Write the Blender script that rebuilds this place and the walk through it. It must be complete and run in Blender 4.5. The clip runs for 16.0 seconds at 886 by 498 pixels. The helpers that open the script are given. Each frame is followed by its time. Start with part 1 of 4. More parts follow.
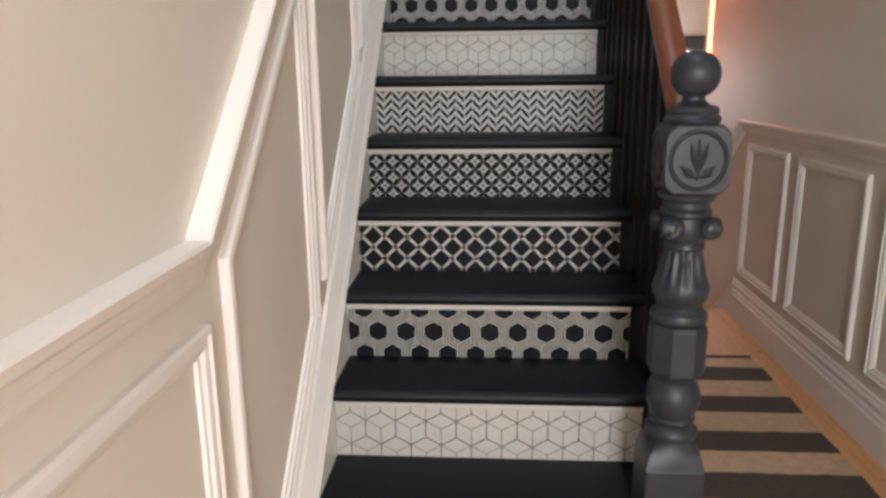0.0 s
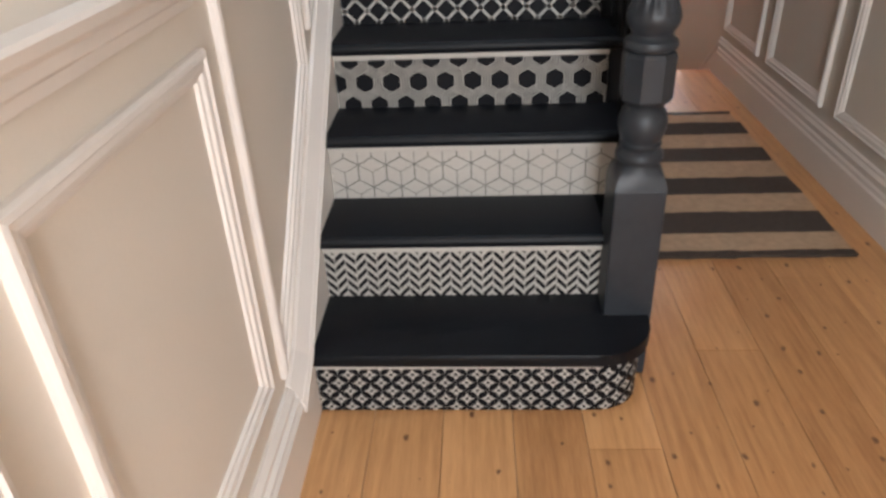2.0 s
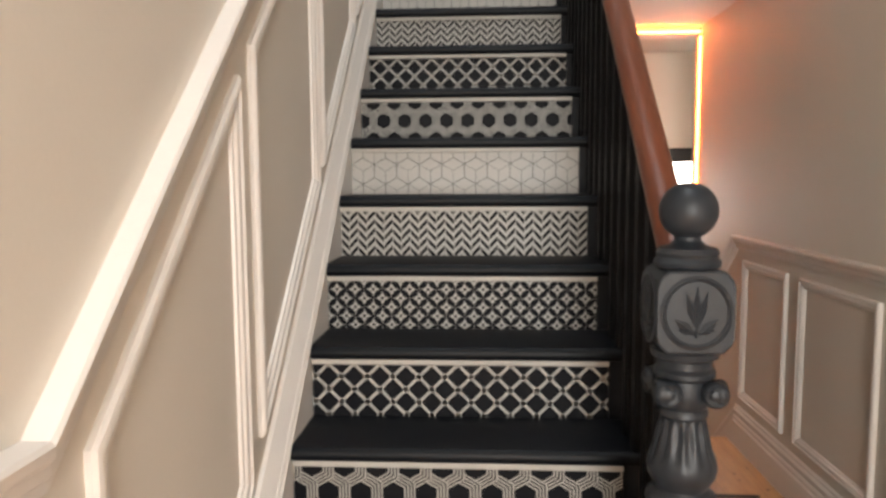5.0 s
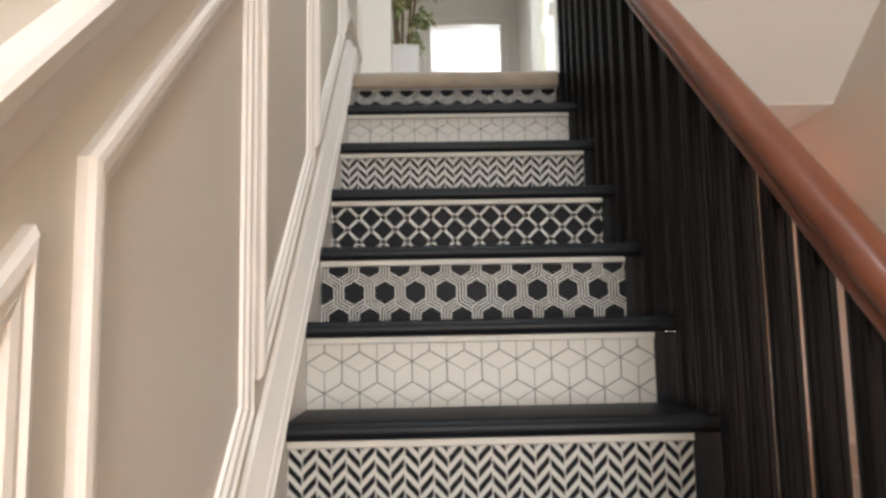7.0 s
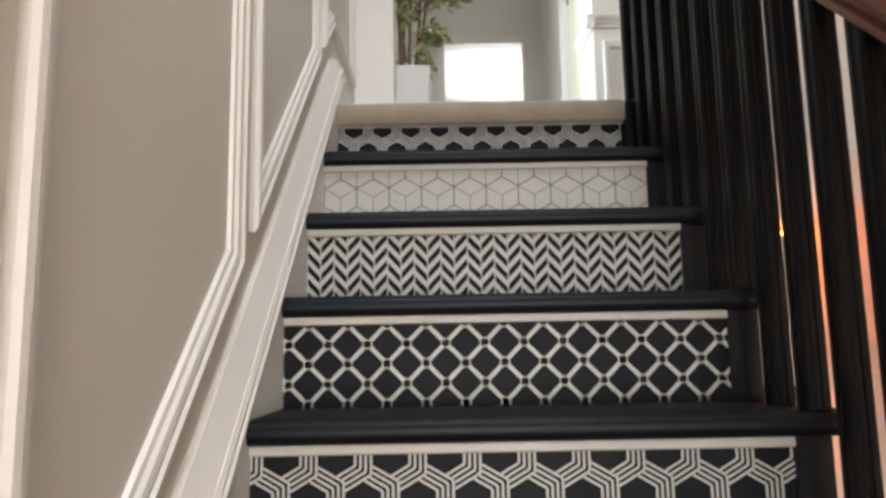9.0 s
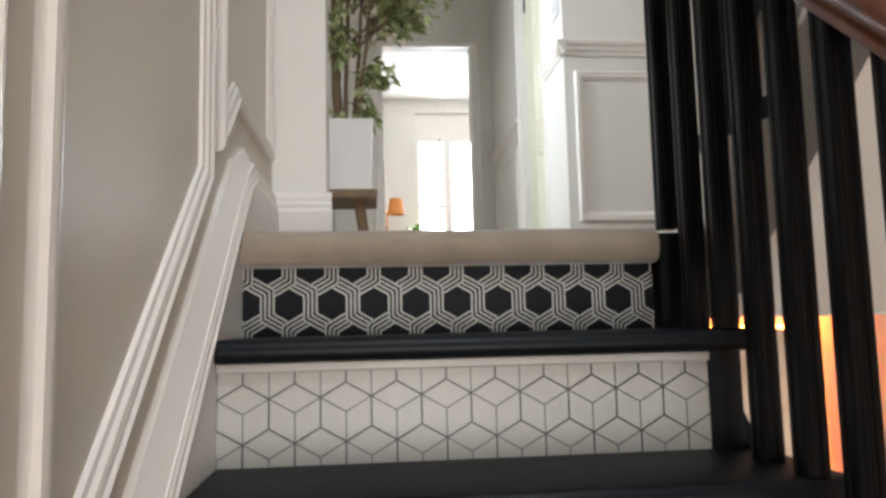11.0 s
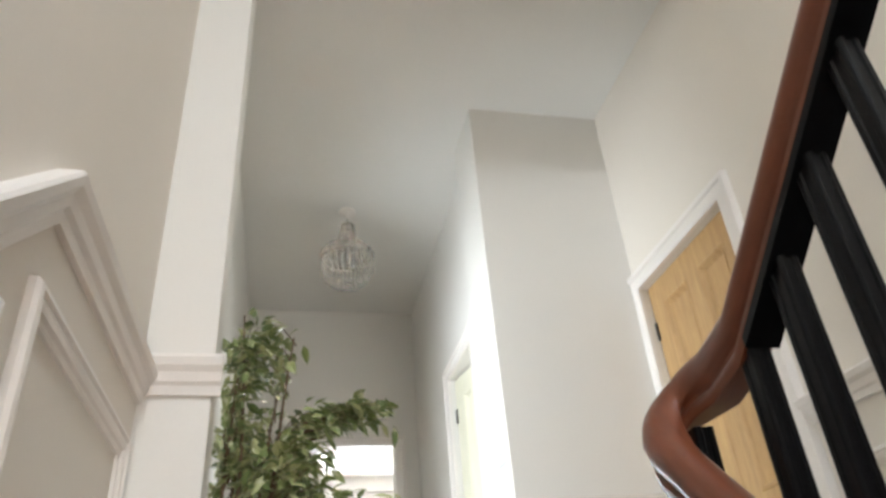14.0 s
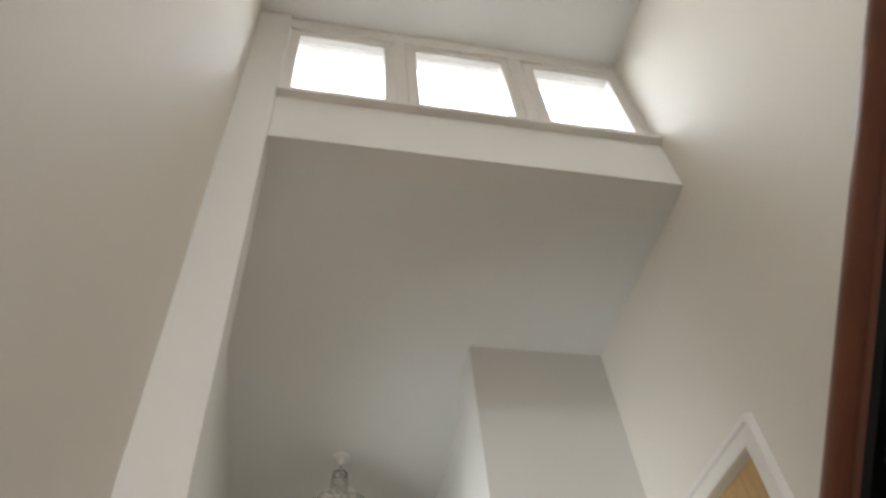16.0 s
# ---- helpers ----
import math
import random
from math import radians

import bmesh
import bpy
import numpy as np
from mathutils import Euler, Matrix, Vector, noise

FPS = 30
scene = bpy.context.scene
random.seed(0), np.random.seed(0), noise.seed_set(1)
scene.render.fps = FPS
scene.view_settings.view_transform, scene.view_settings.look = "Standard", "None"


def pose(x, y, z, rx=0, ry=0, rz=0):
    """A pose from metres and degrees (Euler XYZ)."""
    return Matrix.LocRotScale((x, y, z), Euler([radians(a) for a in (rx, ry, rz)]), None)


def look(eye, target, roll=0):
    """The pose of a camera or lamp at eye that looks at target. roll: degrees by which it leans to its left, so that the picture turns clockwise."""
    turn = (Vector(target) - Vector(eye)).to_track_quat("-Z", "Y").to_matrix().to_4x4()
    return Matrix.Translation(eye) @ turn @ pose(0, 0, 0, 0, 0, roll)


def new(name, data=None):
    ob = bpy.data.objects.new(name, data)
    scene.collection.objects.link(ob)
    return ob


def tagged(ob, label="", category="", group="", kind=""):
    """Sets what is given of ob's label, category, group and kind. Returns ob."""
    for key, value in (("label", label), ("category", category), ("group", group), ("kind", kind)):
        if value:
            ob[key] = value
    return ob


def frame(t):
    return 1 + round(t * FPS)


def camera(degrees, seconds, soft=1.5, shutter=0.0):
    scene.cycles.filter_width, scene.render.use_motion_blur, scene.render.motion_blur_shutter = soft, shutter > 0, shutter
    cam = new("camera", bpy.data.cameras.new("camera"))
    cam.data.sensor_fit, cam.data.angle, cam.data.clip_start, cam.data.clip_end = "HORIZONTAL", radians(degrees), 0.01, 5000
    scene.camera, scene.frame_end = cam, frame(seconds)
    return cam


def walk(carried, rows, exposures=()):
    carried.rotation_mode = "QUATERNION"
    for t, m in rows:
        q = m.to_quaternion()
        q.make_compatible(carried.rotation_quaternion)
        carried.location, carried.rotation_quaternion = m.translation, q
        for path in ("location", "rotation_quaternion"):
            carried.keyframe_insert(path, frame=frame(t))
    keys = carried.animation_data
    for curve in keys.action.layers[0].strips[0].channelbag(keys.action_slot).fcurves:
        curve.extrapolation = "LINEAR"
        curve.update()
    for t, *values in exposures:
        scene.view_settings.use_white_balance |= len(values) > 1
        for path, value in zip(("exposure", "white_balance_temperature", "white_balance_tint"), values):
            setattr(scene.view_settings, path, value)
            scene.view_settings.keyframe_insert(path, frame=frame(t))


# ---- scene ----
cam = camera(63.7, 16.0, soft=3.0)

PATH = [
    (0, (0.398, -1.258, 1.359), (0.268, 0.681, 0.886), -0.6),
    (0.5, (0.392, -1.354, 1.326), (0.287, 0.52, 0.634), -0.5),
    (1, (0.398, -1.387, 1.312), (0.285, 0.432, 0.488), -0.3),
    (1.5, (0.403, -1.398, 1.28), (0.283, 0.346, 0.307), -1.4),
    (2, (0.415, -1.395, 1.286), (0.311, 0.326, 0.273), -2.5),
    (2.5, (0.416, -1.375, 1.3), (0.322, 0.386, 0.357), -2.0),
    (3, (0.415, -1.36, 1.317), (0.323, 0.464, 0.501), -1.8),
    (3.5, (0.421, -1.331, 1.34), (0.345, 0.558, 0.687), -1.5),
    (4, (0.433, -1.259, 1.367), (0.355, 0.683, 0.894), -1.0),
    (4.5, (0.472, -1.149, 1.385), (0.36, 0.819, 1.05), -0.5),
    (5, (0.456, -1.004, 1.409), (0.345, 0.984, 1.214), -0.3),
    (7.5, (0.26, 0.082, 1.577), (0.32, 2.062, 1.856), -1.3),
    (8, (0.285, 0.284, 1.64), (0.282, 2.261, 1.944), -1.0),
    (10.5, (0.252, 1.063, 2.223), (0.365, 3.047, 2.447), -1.5),
    (11, (0.239, 1.193, 2.347), (0.438, 3.172, 2.554), -1.3),
    (11.5, (0.272, 1.321, 2.47), (0.488, 3.299, 2.669), -0.3),
    (12, (0.27, 1.434, 2.567), (0.472, 3.406, 2.837), -0.2),
    (12.5, (0.258, 1.488, 2.698), (0.572, 3.423, 3.093), -1.3),
    (13, (0.261, 1.54, 2.796), (0.677, 3.401, 3.4), -2.4),
    (13.5, (0.271, 1.601, 2.942), (0.696, 3.359, 3.795), -3.2),
    (14, (0.277, 1.64, 3.042), (0.685, 3.295, 4.087), -4.8),
    (14.5, (0.297, 1.638, 3.082), (0.685, 3.166, 4.312), -6.3),
    (15, (0.322, 1.65, 3.111), (0.691, 3.001, 4.539), -7.3),
    (15.5, (0.34, 1.686, 3.14), (0.678, 2.915, 4.681), -7.3),
    (16, (0.332, 1.746, 3.184), (0.683, 2.985, 4.714), -6.7),
]
EXPOSURES = [(0, -0.01, 6000, 10), (1, -0.13, 5850, 10), (2, -0.14, 5950, 10), (3, -0.04, 6150, 10), (4.5, 0.03, 6500, 10), (5, 0.09, 6550, 10), (8, 0.56, 6350, 10),
             (10.5, 0.30, 6300, 10), (12, 0.38, 6400, 10), (13, 0.40, 6800, 10), (13.5, 0.52, 6550, 10), (14.5, 0.67, 6300, 10), (15, 0.44, 6450, 10), (15.5, 0.20, 6550, 10), (16, 0.02, 6550, 10)]
walk(cam, [(t, look(eye, target, roll)) for t, eye, target, roll in PATH], EXPOSURES)

# ---- world and lights ----
world = bpy.data.worlds.new("sky")
scene.world = world
world.use_nodes = True
wn = world.node_tree.nodes
sky = wn.new("ShaderNodeTexSky")
sky.sky_type, sky.sun_disc = "NISHITA", False
sky.sun_elevation, sky.sun_rotation = radians(42), radians(90)
world.node_tree.links.new(sky.outputs[0], wn["Background"].inputs[0])
wn["Background"].inputs[1].default_value = 0.15

sun_data = bpy.data.lights.new("sun", "SUN")
sun_data.energy, sun_data.angle, sun_data.color = 2.0, radians(0.5), (1.0, 0.95, 0.88)
sun = new("sun", sun_data)
sun.matrix_world = look((50, 0, 45), (0, 0, 5))


def area_lamp(name, eye, target, width, height, watts, color, spread=180):
    data = bpy.data.lights.new(name, "AREA")
    data.shape, data.size, data.size_y, data.energy, data.color = "RECTANGLE", width, height, watts, color
    data.spread = radians(spread)
    ob = new(name, data)
    ob.matrix_world = look(eye, target)
    return ob


DAY = (0.87, 0.945, 1.0)
area_lamp("clerestory_daylight", (0.95, 3.62, 6.85), (0.95, 2.62, 6.20), 2.0, 1.2, 75, DAY)
# unseen, assumed rooflight: added because the bright beam face needs light from behind
area_lamp("assumed_rooflight_daylight", (0.9, -0.4, 6.88), (0.9, -0.2, 3.0), 1.2, 1.5, 110, DAY)
area_lamp("bedroom_daylight", (1.28, 10.16, 3.9), (0.9, 6.0, 3.5), 1.1, 1.9, 195, DAY)
area_lamp("front_door_daylight", (0.80, -4.1, 1.5), (1.40, 0.5, 1.15), 0.86, 1.9, 122, (1.0, 0.97, 0.93))
area_lamp("side_room_daylight", (-0.80, 3.95, 3.7), (1.2, 5.7, 4.2), 0.6, 1.4, 34, DAY, 120)
area_lamp("far_window_daylight", (1.88, 4.70, 1.2), (1.55, 2.0, 0.9), 0.6, 0.66, 26, (1.0, 0.93, 0.86))

# ---- materials ----


def mat(name, color, rough=0.6, metal=0.0, vary=0.06, scale=6.0, bump=0.1, fine=60.0, stretch=(1, 1, 1), dark=None, per_object=0.0, sheen=0.0, spec=0.5):
    """A surface with two scales of colour change and a fine relief."""
    m = bpy.data.materials.new(name)
    m.use_nodes = True
    n, l = m.node_tree.nodes, m.node_tree.links
    b = n["Principled BSDF"]
    b.inputs["Roughness"].default_value, b.inputs["Metallic"].default_value = rough, metal
    b.inputs["Specular IOR Level"].default_value = spec
    if sheen:
        b.inputs["Sheen Weight"].default_value = sheen
    co, mp = n.new("ShaderNodeTexCoord"), n.new("ShaderNodeMapping")
    mp.inputs["Scale"].default_value = stretch
    l.new(co.outputs["Object"], mp.inputs["Vector"])
    big, small = n.new("ShaderNodeTexNoise"), n.new("ShaderNodeTexNoise")
    big.inputs["Scale"].default_value, small.inputs["Scale"].default_value = scale, fine
    big.inputs["Detail"].default_value, small.inputs["Detail"].default_value = 4, 5
    ramp = n.new("ShaderNodeValToRGB")
    d = dark or tuple(c * (1 - 2.2 * vary) for c in color)
    ramp.color_ramp.elements[0].color = (*d, 1)
    ramp.color_ramp.elements[1].color = (*(min(1, c * (1 + vary)) for c in color), 1)
    ramp.color_ramp.elements[0].position, ramp.color_ramp.elements[1].position = 0.25, 0.7
    mix = n.new("ShaderNodeMath")
    mix.operation, mix.inputs[1].default_value = "MULTIPLY_ADD", 0.35
    l.new(mp.outputs[0], big.inputs["Vector"]), l.new(mp.outputs[0], small.inputs["Vector"])
    half = n.new("ShaderNodeMath")
    half.operation, half.inputs[1].default_value = "MULTIPLY", 0.65
    l.new(big.outputs[0], half.inputs[0]), l.new(small.outputs[0], mix.inputs[0]), l.new(half.outputs[0], mix.inputs[2])
    last = mix.outputs[0]
    if per_object:
        info, add = n.new("ShaderNodeObjectInfo"), n.new("ShaderNodeMath")
        add.operation, add.inputs[1].default_value = "MULTIPLY_ADD", per_object
        l.new(info.outputs["Random"], add.inputs[0]), l.new(last, add.inputs[2])
        sub = n.new("ShaderNodeMath")
        sub.operation, sub.inputs[1].default_value = "SUBTRACT", per_object / 2
        l.new(add.outputs[0], sub.inputs[0])
        last = sub.outputs[0]
    l.new(last, ramp.inputs[0])
    l.new(ramp.outputs[0], b.inputs["Base Color"])
    rr = n.new("ShaderNodeMapRange")
    rr.inputs["To Min"].default_value, rr.inputs["To Max"].default_value = max(0.03, rough - 0.08), min(1, rough + 0.08)
    l.new(big.outputs[0], rr.inputs[0]), l.new(rr.outputs[0], b.inputs["Roughness"])
    if bump:
        bp = n.new("ShaderNodeBump")
        bp.inputs["Strength"].default_value, bp.inputs["Distance"].default_value = bump, 0.004
        l.new(mix.outputs[0], bp.inputs["Height"]), l.new(bp.outputs[0], b.inputs["Normal"])
    return m


def glow(name, color, strength):
    m = bpy.data.materials.new(name)
    m.use_nodes = True
    b = m.node_tree.nodes["Principled BSDF"]
    b.inputs["Base Color"].default_value = (0.8, 0.8, 0.8, 1)
    b.inputs["Emission Color"].default_value, b.inputs["Emission Strength"].default_value = (*color, 1), strength
    return m


def glass(name, tint=(1, 1, 1), rough=0.02):
    m = bpy.data.materials.new(name)
    m.use_nodes = True
    b = m.node_tree.nodes["Principled BSDF"]
    b.inputs["Base Color"].default_value = (*tint, 1)
    b.inputs["Transmission Weight"].default_value, b.inputs["Roughness"].default_value, b.inputs["IOR"].default_value = 1, rough, 1.45
    return m


def pine_floor(name):
    """Varnished pine: long grain, dark knots, each board its own tone."""
    m = mat(name, (0.53, 0.290, 0.122), 0.40, 0, 0.14, 7.0, 0.12, 46.0, (9, 0.45, 9), (0.34, 0.160, 0.060), 0.26)
    n, l = m.node_tree.nodes, m.node_tree.links
    b = n["Principled BSDF"]
    co, vo = n.new("ShaderNodeTexCoord"), n.new("ShaderNodeTexVoronoi")
    vo.voronoi_dimensions = "2D"
    vo.inputs["Scale"].default_value = 12.5
    vo.inputs["Randomness"].default_value = 1.0
    mp = n.new("ShaderNodeMapping")
    mp.inputs["Scale"].default_value = (1, 0.62, 1)
    wob, push = n.new("ShaderNodeTexNoise"), n.new("ShaderNodeVectorMath")
    wob.inputs["Scale"].default_value = 38
    push.operation = "MULTIPLY_ADD"
    push.inputs[1].default_value = (0.016, 0.020, 0.0)
    l.new(co.outputs["Object"], wob.inputs["Vector"]), l.new(wob.outputs["Color"], push.inputs[0]), l.new(co.outputs["Object"], push.inputs[2])
    l.new(push.outputs[0], mp.inputs["Vector"]), l.new(mp.outputs[0], vo.inputs["Vector"])
    rp = n.new("ShaderNodeValToRGB")
    rp.color_ramp.elements[0].position, rp.color_ramp.elements[1].position = 0.05, 0.125
    rp.color_ramp.elements[0].color, rp.color_ramp.elements[1].color = (0.9, 0.9, 0.9, 1), (0, 0, 0, 1)
    pick, size = n.new("ShaderNodeSeparateColor"), n.new("ShaderNodeMath")
    l.new(vo.outputs["Color"], pick.inputs[0])
    size.operation, size.inputs[1].default_value = "POWER", 1.7
    l.new(pick.outputs[0], size.inputs[0])
    far = n.new("ShaderNodeMath")
    far.operation = "DIVIDE"
    l.new(vo.outputs["Distance"], far.inputs[0]), l.new(size.outputs[0], far.inputs[1])
    l.new(far.outputs[0], rp.inputs[0])
    mx = n.new("ShaderNodeMix")
    mx.data_type = "RGBA"
    old = b.inputs["Base Color"].links[0].from_socket
    l.new(rp.outputs[0], mx.inputs[0]), l.new(old, mx.inputs[6])
    mx.inputs[7].default_value = (0.11, 0.045, 0.020, 1)
    l.new(mx.outputs[2], b.inputs["Base Color"])
    return m


WALL = mat("wall_paint", (0.73, 0.67, 0.592), 0.55, 0, 0.02, 1.5, 0.05, 120)
TRIM = mat("trim_paint", (0.78, 0.73, 0.68), 0.38, 0, 0.02, 3, 0.04, 90)
WHITE = mat("landing_paint", (0.745, 0.715, 0.665), 0.6, 0, 0.02, 1.2, 0.05, 120)
CEIL = mat("ceiling_paint", (0.74, 0.72, 0.68), 0.8, 0, 0.02, 1.0, 0.04, 100)
BLACK = mat("black_paint", (0.0045, 0.0055, 0.008), 0.45, 0, 0.2, 5, 0.10, 70, spec=0.22)
BALUSTER = mat("black_satin", (0.005, 0.005, 0.006), 0.36, 0, 0.2, 8, 0.05, 60, spec=0.16)
NEWEL = mat("charcoal_paint", (0.022, 0.026, 0.032), 0.40, 0, 0.12, 9, 0.10, 70, spec=0.38)
INK = mat("print_black", (0.007, 0.007, 0.009), 0.5, 0, 0.1, 8, 0.03, 80, spec=0.12)
PAPER = mat("print_white", (0.48, 0.46, 0.42), 0.42, 0, 0.04, 8, 0.03, 80)
LINE = mat("print_grey", (0.09, 0.085, 0.075), 0.45, 0, 0.1, 20, 0.0, 80)
PALE = mat("print_pale_grey", (0.17, 0.165, 0.15), 0.45, 0, 0.1, 20, 0.0, 80)
MAHOGANY = mat("mahogany", (0.175, 0.052, 0.023), 0.34, 0, 0.08, 6, 0.06, 40, (8, 1, 1), (0.115, 0.031, 0.014))
PINE = pine_floor("pine_boards")
PINE_DOOR = mat("stripped_pine", (0.50, 0.325, 0.145), 0.5, 0, 0.12, 6, 0.1, 50, (7, 7, 0.6), (0.35, 0.20, 0.08))
CARPET = mat("carpet", (0.31, 0.25, 0.19), 0.97, 0, 0.10, 14, 0.9, 420, sheen=0.4)
RUG_DARK = mat("rug_dark", (0.062, 0.046, 0.036), 0.98, 0, 0.3, 150, 1.0, 420, (1, 1, 1), (0.018, 0.014, 0.012))
RUG_PALE = mat("rug_pale", (0.46, 0.33, 0.215), 0.98, 0, 0.12, 40, 0.8, 300)
POT = mat("pot_white", (0.70, 0.69, 0.67), 0.5, 0, 0.03, 6, 0.06, 80)
STOOL = mat("stool_oak", (0.21, 0.125, 0.065), 0.55, 0, 0.2, 8, 0.15, 60, (4, 4, 1))
BARK = mat("bark", (0.14, 0.09, 0.05), 0.85, 0, 0.25, 20, 0.5, 120)
SOIL = mat("soil", (0.05, 0.035, 0.025), 0.95, 0, 0.3, 30, 0.8, 120)
RED = mat("red_wool", (0.62, 0.02, 0.018), 0.85, 0, 0.08, 10, 0.4, 200, sheen=0.2)
ORANGE = mat("orange_shade", (0.65, 0.24, 0.05), 0.6, 0, 0.08, 12, 0.2, 120)
PINK = mat("pink_paint", (0.72, 0.50, 0.46), 0.7, 0, 0.05, 4, 0.05, 90)
BEECH = mat("pale_beech", (0.62, 0.44, 0.27), 0.5, 0, 0.08, 8, 0.1, 50)
STEEL = mat("dark_steel", (0.03, 0.03, 0.032), 0.45, 0.6, 0.15, 10, 0.05, 60)
CHROME = mat("steel", (0.55, 0.54, 0.5), 0.25, 1.0, 0.05, 10, 0.0, 60)
PLASTIC = mat("switch_plastic", (0.62, 0.61, 0.60), 0.35, 0, 0.02, 10, 0.0, 60)
CREAM = mat("cream_gloss", (0.74, 0.71, 0.56), 0.35, 0, 0.03, 3, 0.05, 80)
LED = glow("led_strip", (1.0, 0.18, 0.026), 34.0)
PANE = glass("window_glass")
CRYSTAL = glass("crystal", (0.96, 0.96, 0.95), 0.05)


def leaf_material(name):
    """Green leaf with a paler, uneven margin; each leaf its own tone."""
    m = bpy.data.materials.new(name)
    m.use_nodes = True
    n, l = m.node_tree.nodes, m.node_tree.links
    b = n["Principled BSDF"]
    geo, ramp = n.new("ShaderNodeNewGeometry"), n.new("ShaderNodeValToRGB")
    e = ramp.color_ramp.elements
    e[0].color, e[1].color = (0.105, 0.150, 0.048, 1), (0.48, 0.49, 0.25, 1)
    e.new(0.55).color = (0.21, 0.26, 0.085, 1)
    l.new(geo.outputs["Random Per Island"], ramp.inputs[0])
    co, no, rp = n.new("ShaderNodeTexCoord"), n.new("ShaderNodeTexNoise"), n.new("ShaderNodeValToRGB")
    no.inputs["Scale"].default_value = 55
    rp.color_ramp.elements[0].position, rp.color_ramp.elements[1].position = 0.56, 0.64
    l.new(co.outputs["Object"], no.inputs["Vector"]), l.new(no.outputs[0], rp.inputs[0])
    mx = n.new("ShaderNodeMix")
    mx.data_type = "RGBA"
    l.new(rp.outputs[0], mx.inputs[0]), l.new(ramp.outputs[0], mx.inputs[6])
    mx.inputs[7].default_value = (0.46, 0.46, 0.29, 1)
    l.new(mx.outputs[2], b.inputs["Base Color"])
    b.inputs["Roughness"].default_value = 0.42
    b.inputs["Subsurface Weight"].default_value = 0.0
    return m


LEAF = leaf_material("ficus_leaf")
FERN = mat("bright_leaf", (0.14, 0.34, 0.06), 0.5, 0, 0.2, 12, 0.1, 60)

# ---- mesh helpers ----


def add_box(bm, x0, x1, y0, y1, z0, z1, bevel=0.0):
    v = [bm.verts.new((x, y, z)) for z in (z0, z1) for y in (y0, y1) for x in (x0, x1)]
    fs = [bm.faces.new([v[i] for i in q]) for q in ((0, 2, 3, 1), (4, 5, 7, 6), (0, 1, 5, 4), (2, 6, 7, 3), (0, 4, 6, 2), (1, 3, 7, 5))]
    if bevel:
        edges = list({e for f in fs for e in f.edges})
        bmesh.ops.bevel(bm, geom=edges, offset=bevel, segments=2, affect="EDGES", profile=0.5)


def box(x0, x1, y0, y1, z0, z1, bevel=0.0):
    bm = bmesh.new()
    add_box(bm, x0, x1, y0, y1, z0, z1, bevel)
    return bm


def add_prism(bm, outline, axis, a, b):
    """A 2D outline extruded from a to b along axis 'x' (outline is y, z), 'y' (x, z) or 'z' (x, y)."""
    def put(p, c):
        return (c, p[0], p[1]) if axis == "x" else (p[0], c, p[1]) if axis == "y" else (p[0], p[1], c)
    lo, hi = [bm.verts.new(put(p, a)) for p in outline], [bm.verts.new(put(p, b)) for p in outline]
    n = len(outline)
    bm.faces.new(lo), bm.faces.new(hi[::-1])
    for i in range(n):
        bm.faces.new((lo[i], hi[i], hi[(i + 1) % n], lo[(i + 1) % n]))


def prism(outline, axis, a, b, bevel=0.0):
    bm = bmesh.new()
    add_prism(bm, outline, axis, a, b)
    if bevel:
        bmesh.ops.bevel(bm, geom=list(bm.edges), offset=bevel, segments=2, affect="EDGES", profile=0.5)
    return bm


def add_lathe(bm, profile, x=0, y=0, segments=24, start=0.0):
    """profile: rows of radius, height."""
    rings = []
    for r, z in profile:
        rings.append([bm.verts.new((x + r * math.cos(start + 2 * math.pi * i / segments), y + r * math.sin(start + 2 * math.pi * i / segments), z)) for i in range(segments)])
    for p, q in zip(rings, rings[1:]):
        for i in range(segments):
            j = (i + 1) % segments
            bm.faces.new((p[i], p[j], q[j], q[i]))
    bm.faces.new(rings[0][::-1]), bm.faces.new(rings[-1])


def lathe(profile, x=0, y=0, segments=24, start=0.0):
    bm = bmesh.new()
    add_lathe(bm, profile, x, y, segments, start)
    return bm


def add_tube(bm, points, radii, segments=8):
    """A round bar along points; radii a number or one per point."""
    pts = [Vector(p) for p in points]
    rad = radii if isinstance(radii, (list, tuple)) else [radii] * len(pts)
    rings, up = [], Vector((0.3, 0.2, 1)).normalized()
    for i, p in enumerate(pts):
        d = (pts[min(i + 1, len(pts) - 1)] - pts[max(i - 1, 0)]).normalized()
        a = d.cross(up if abs(d.dot(up)) < 0.95 else Vector((1, 0, 0))).normalized()
        b = d.cross(a)
        rings.append([bm.verts.new(p + rad[i] * (math.cos(2 * math.pi * k / segments) * a + math.sin(2 * math.pi * k / segments) * b)) for k in range(segments)])
    for p, q in zip(rings, rings[1:]):
        for k in range(segments):
            j = (k + 1) % segments
            bm.faces.new((p[k], p[j], q[j], q[k]))
    bm.faces.new(rings[0][::-1]), bm.faces.new(rings[-1])


def tube(points, radii, segments=8):
    bm = bmesh.new()
    add_tube(bm, points, radii, segments)
    return bm


def sweep(points, profile, side):
    """profile (out, up) swept along points; side gives, per point, the outward unit vector. Up is world up."""
    bm, rings = bmesh.new(), []
    for p, s in zip(points, side):
        rings.append([bm.verts.new(Vector(p) + Vector(s) * a + Vector((0, 0, 1)) * b) for a, b in profile])
    n = len(profile)
    for p, q in zip(rings, rings[1:]):
        for i in range(n):
            j = (i + 1) % n
            bm.faces.new((p[i], p[j], q[j], q[i]))
    bm.faces.new(rings[0][::-1]), bm.faces.new(rings[-1])
    return bm


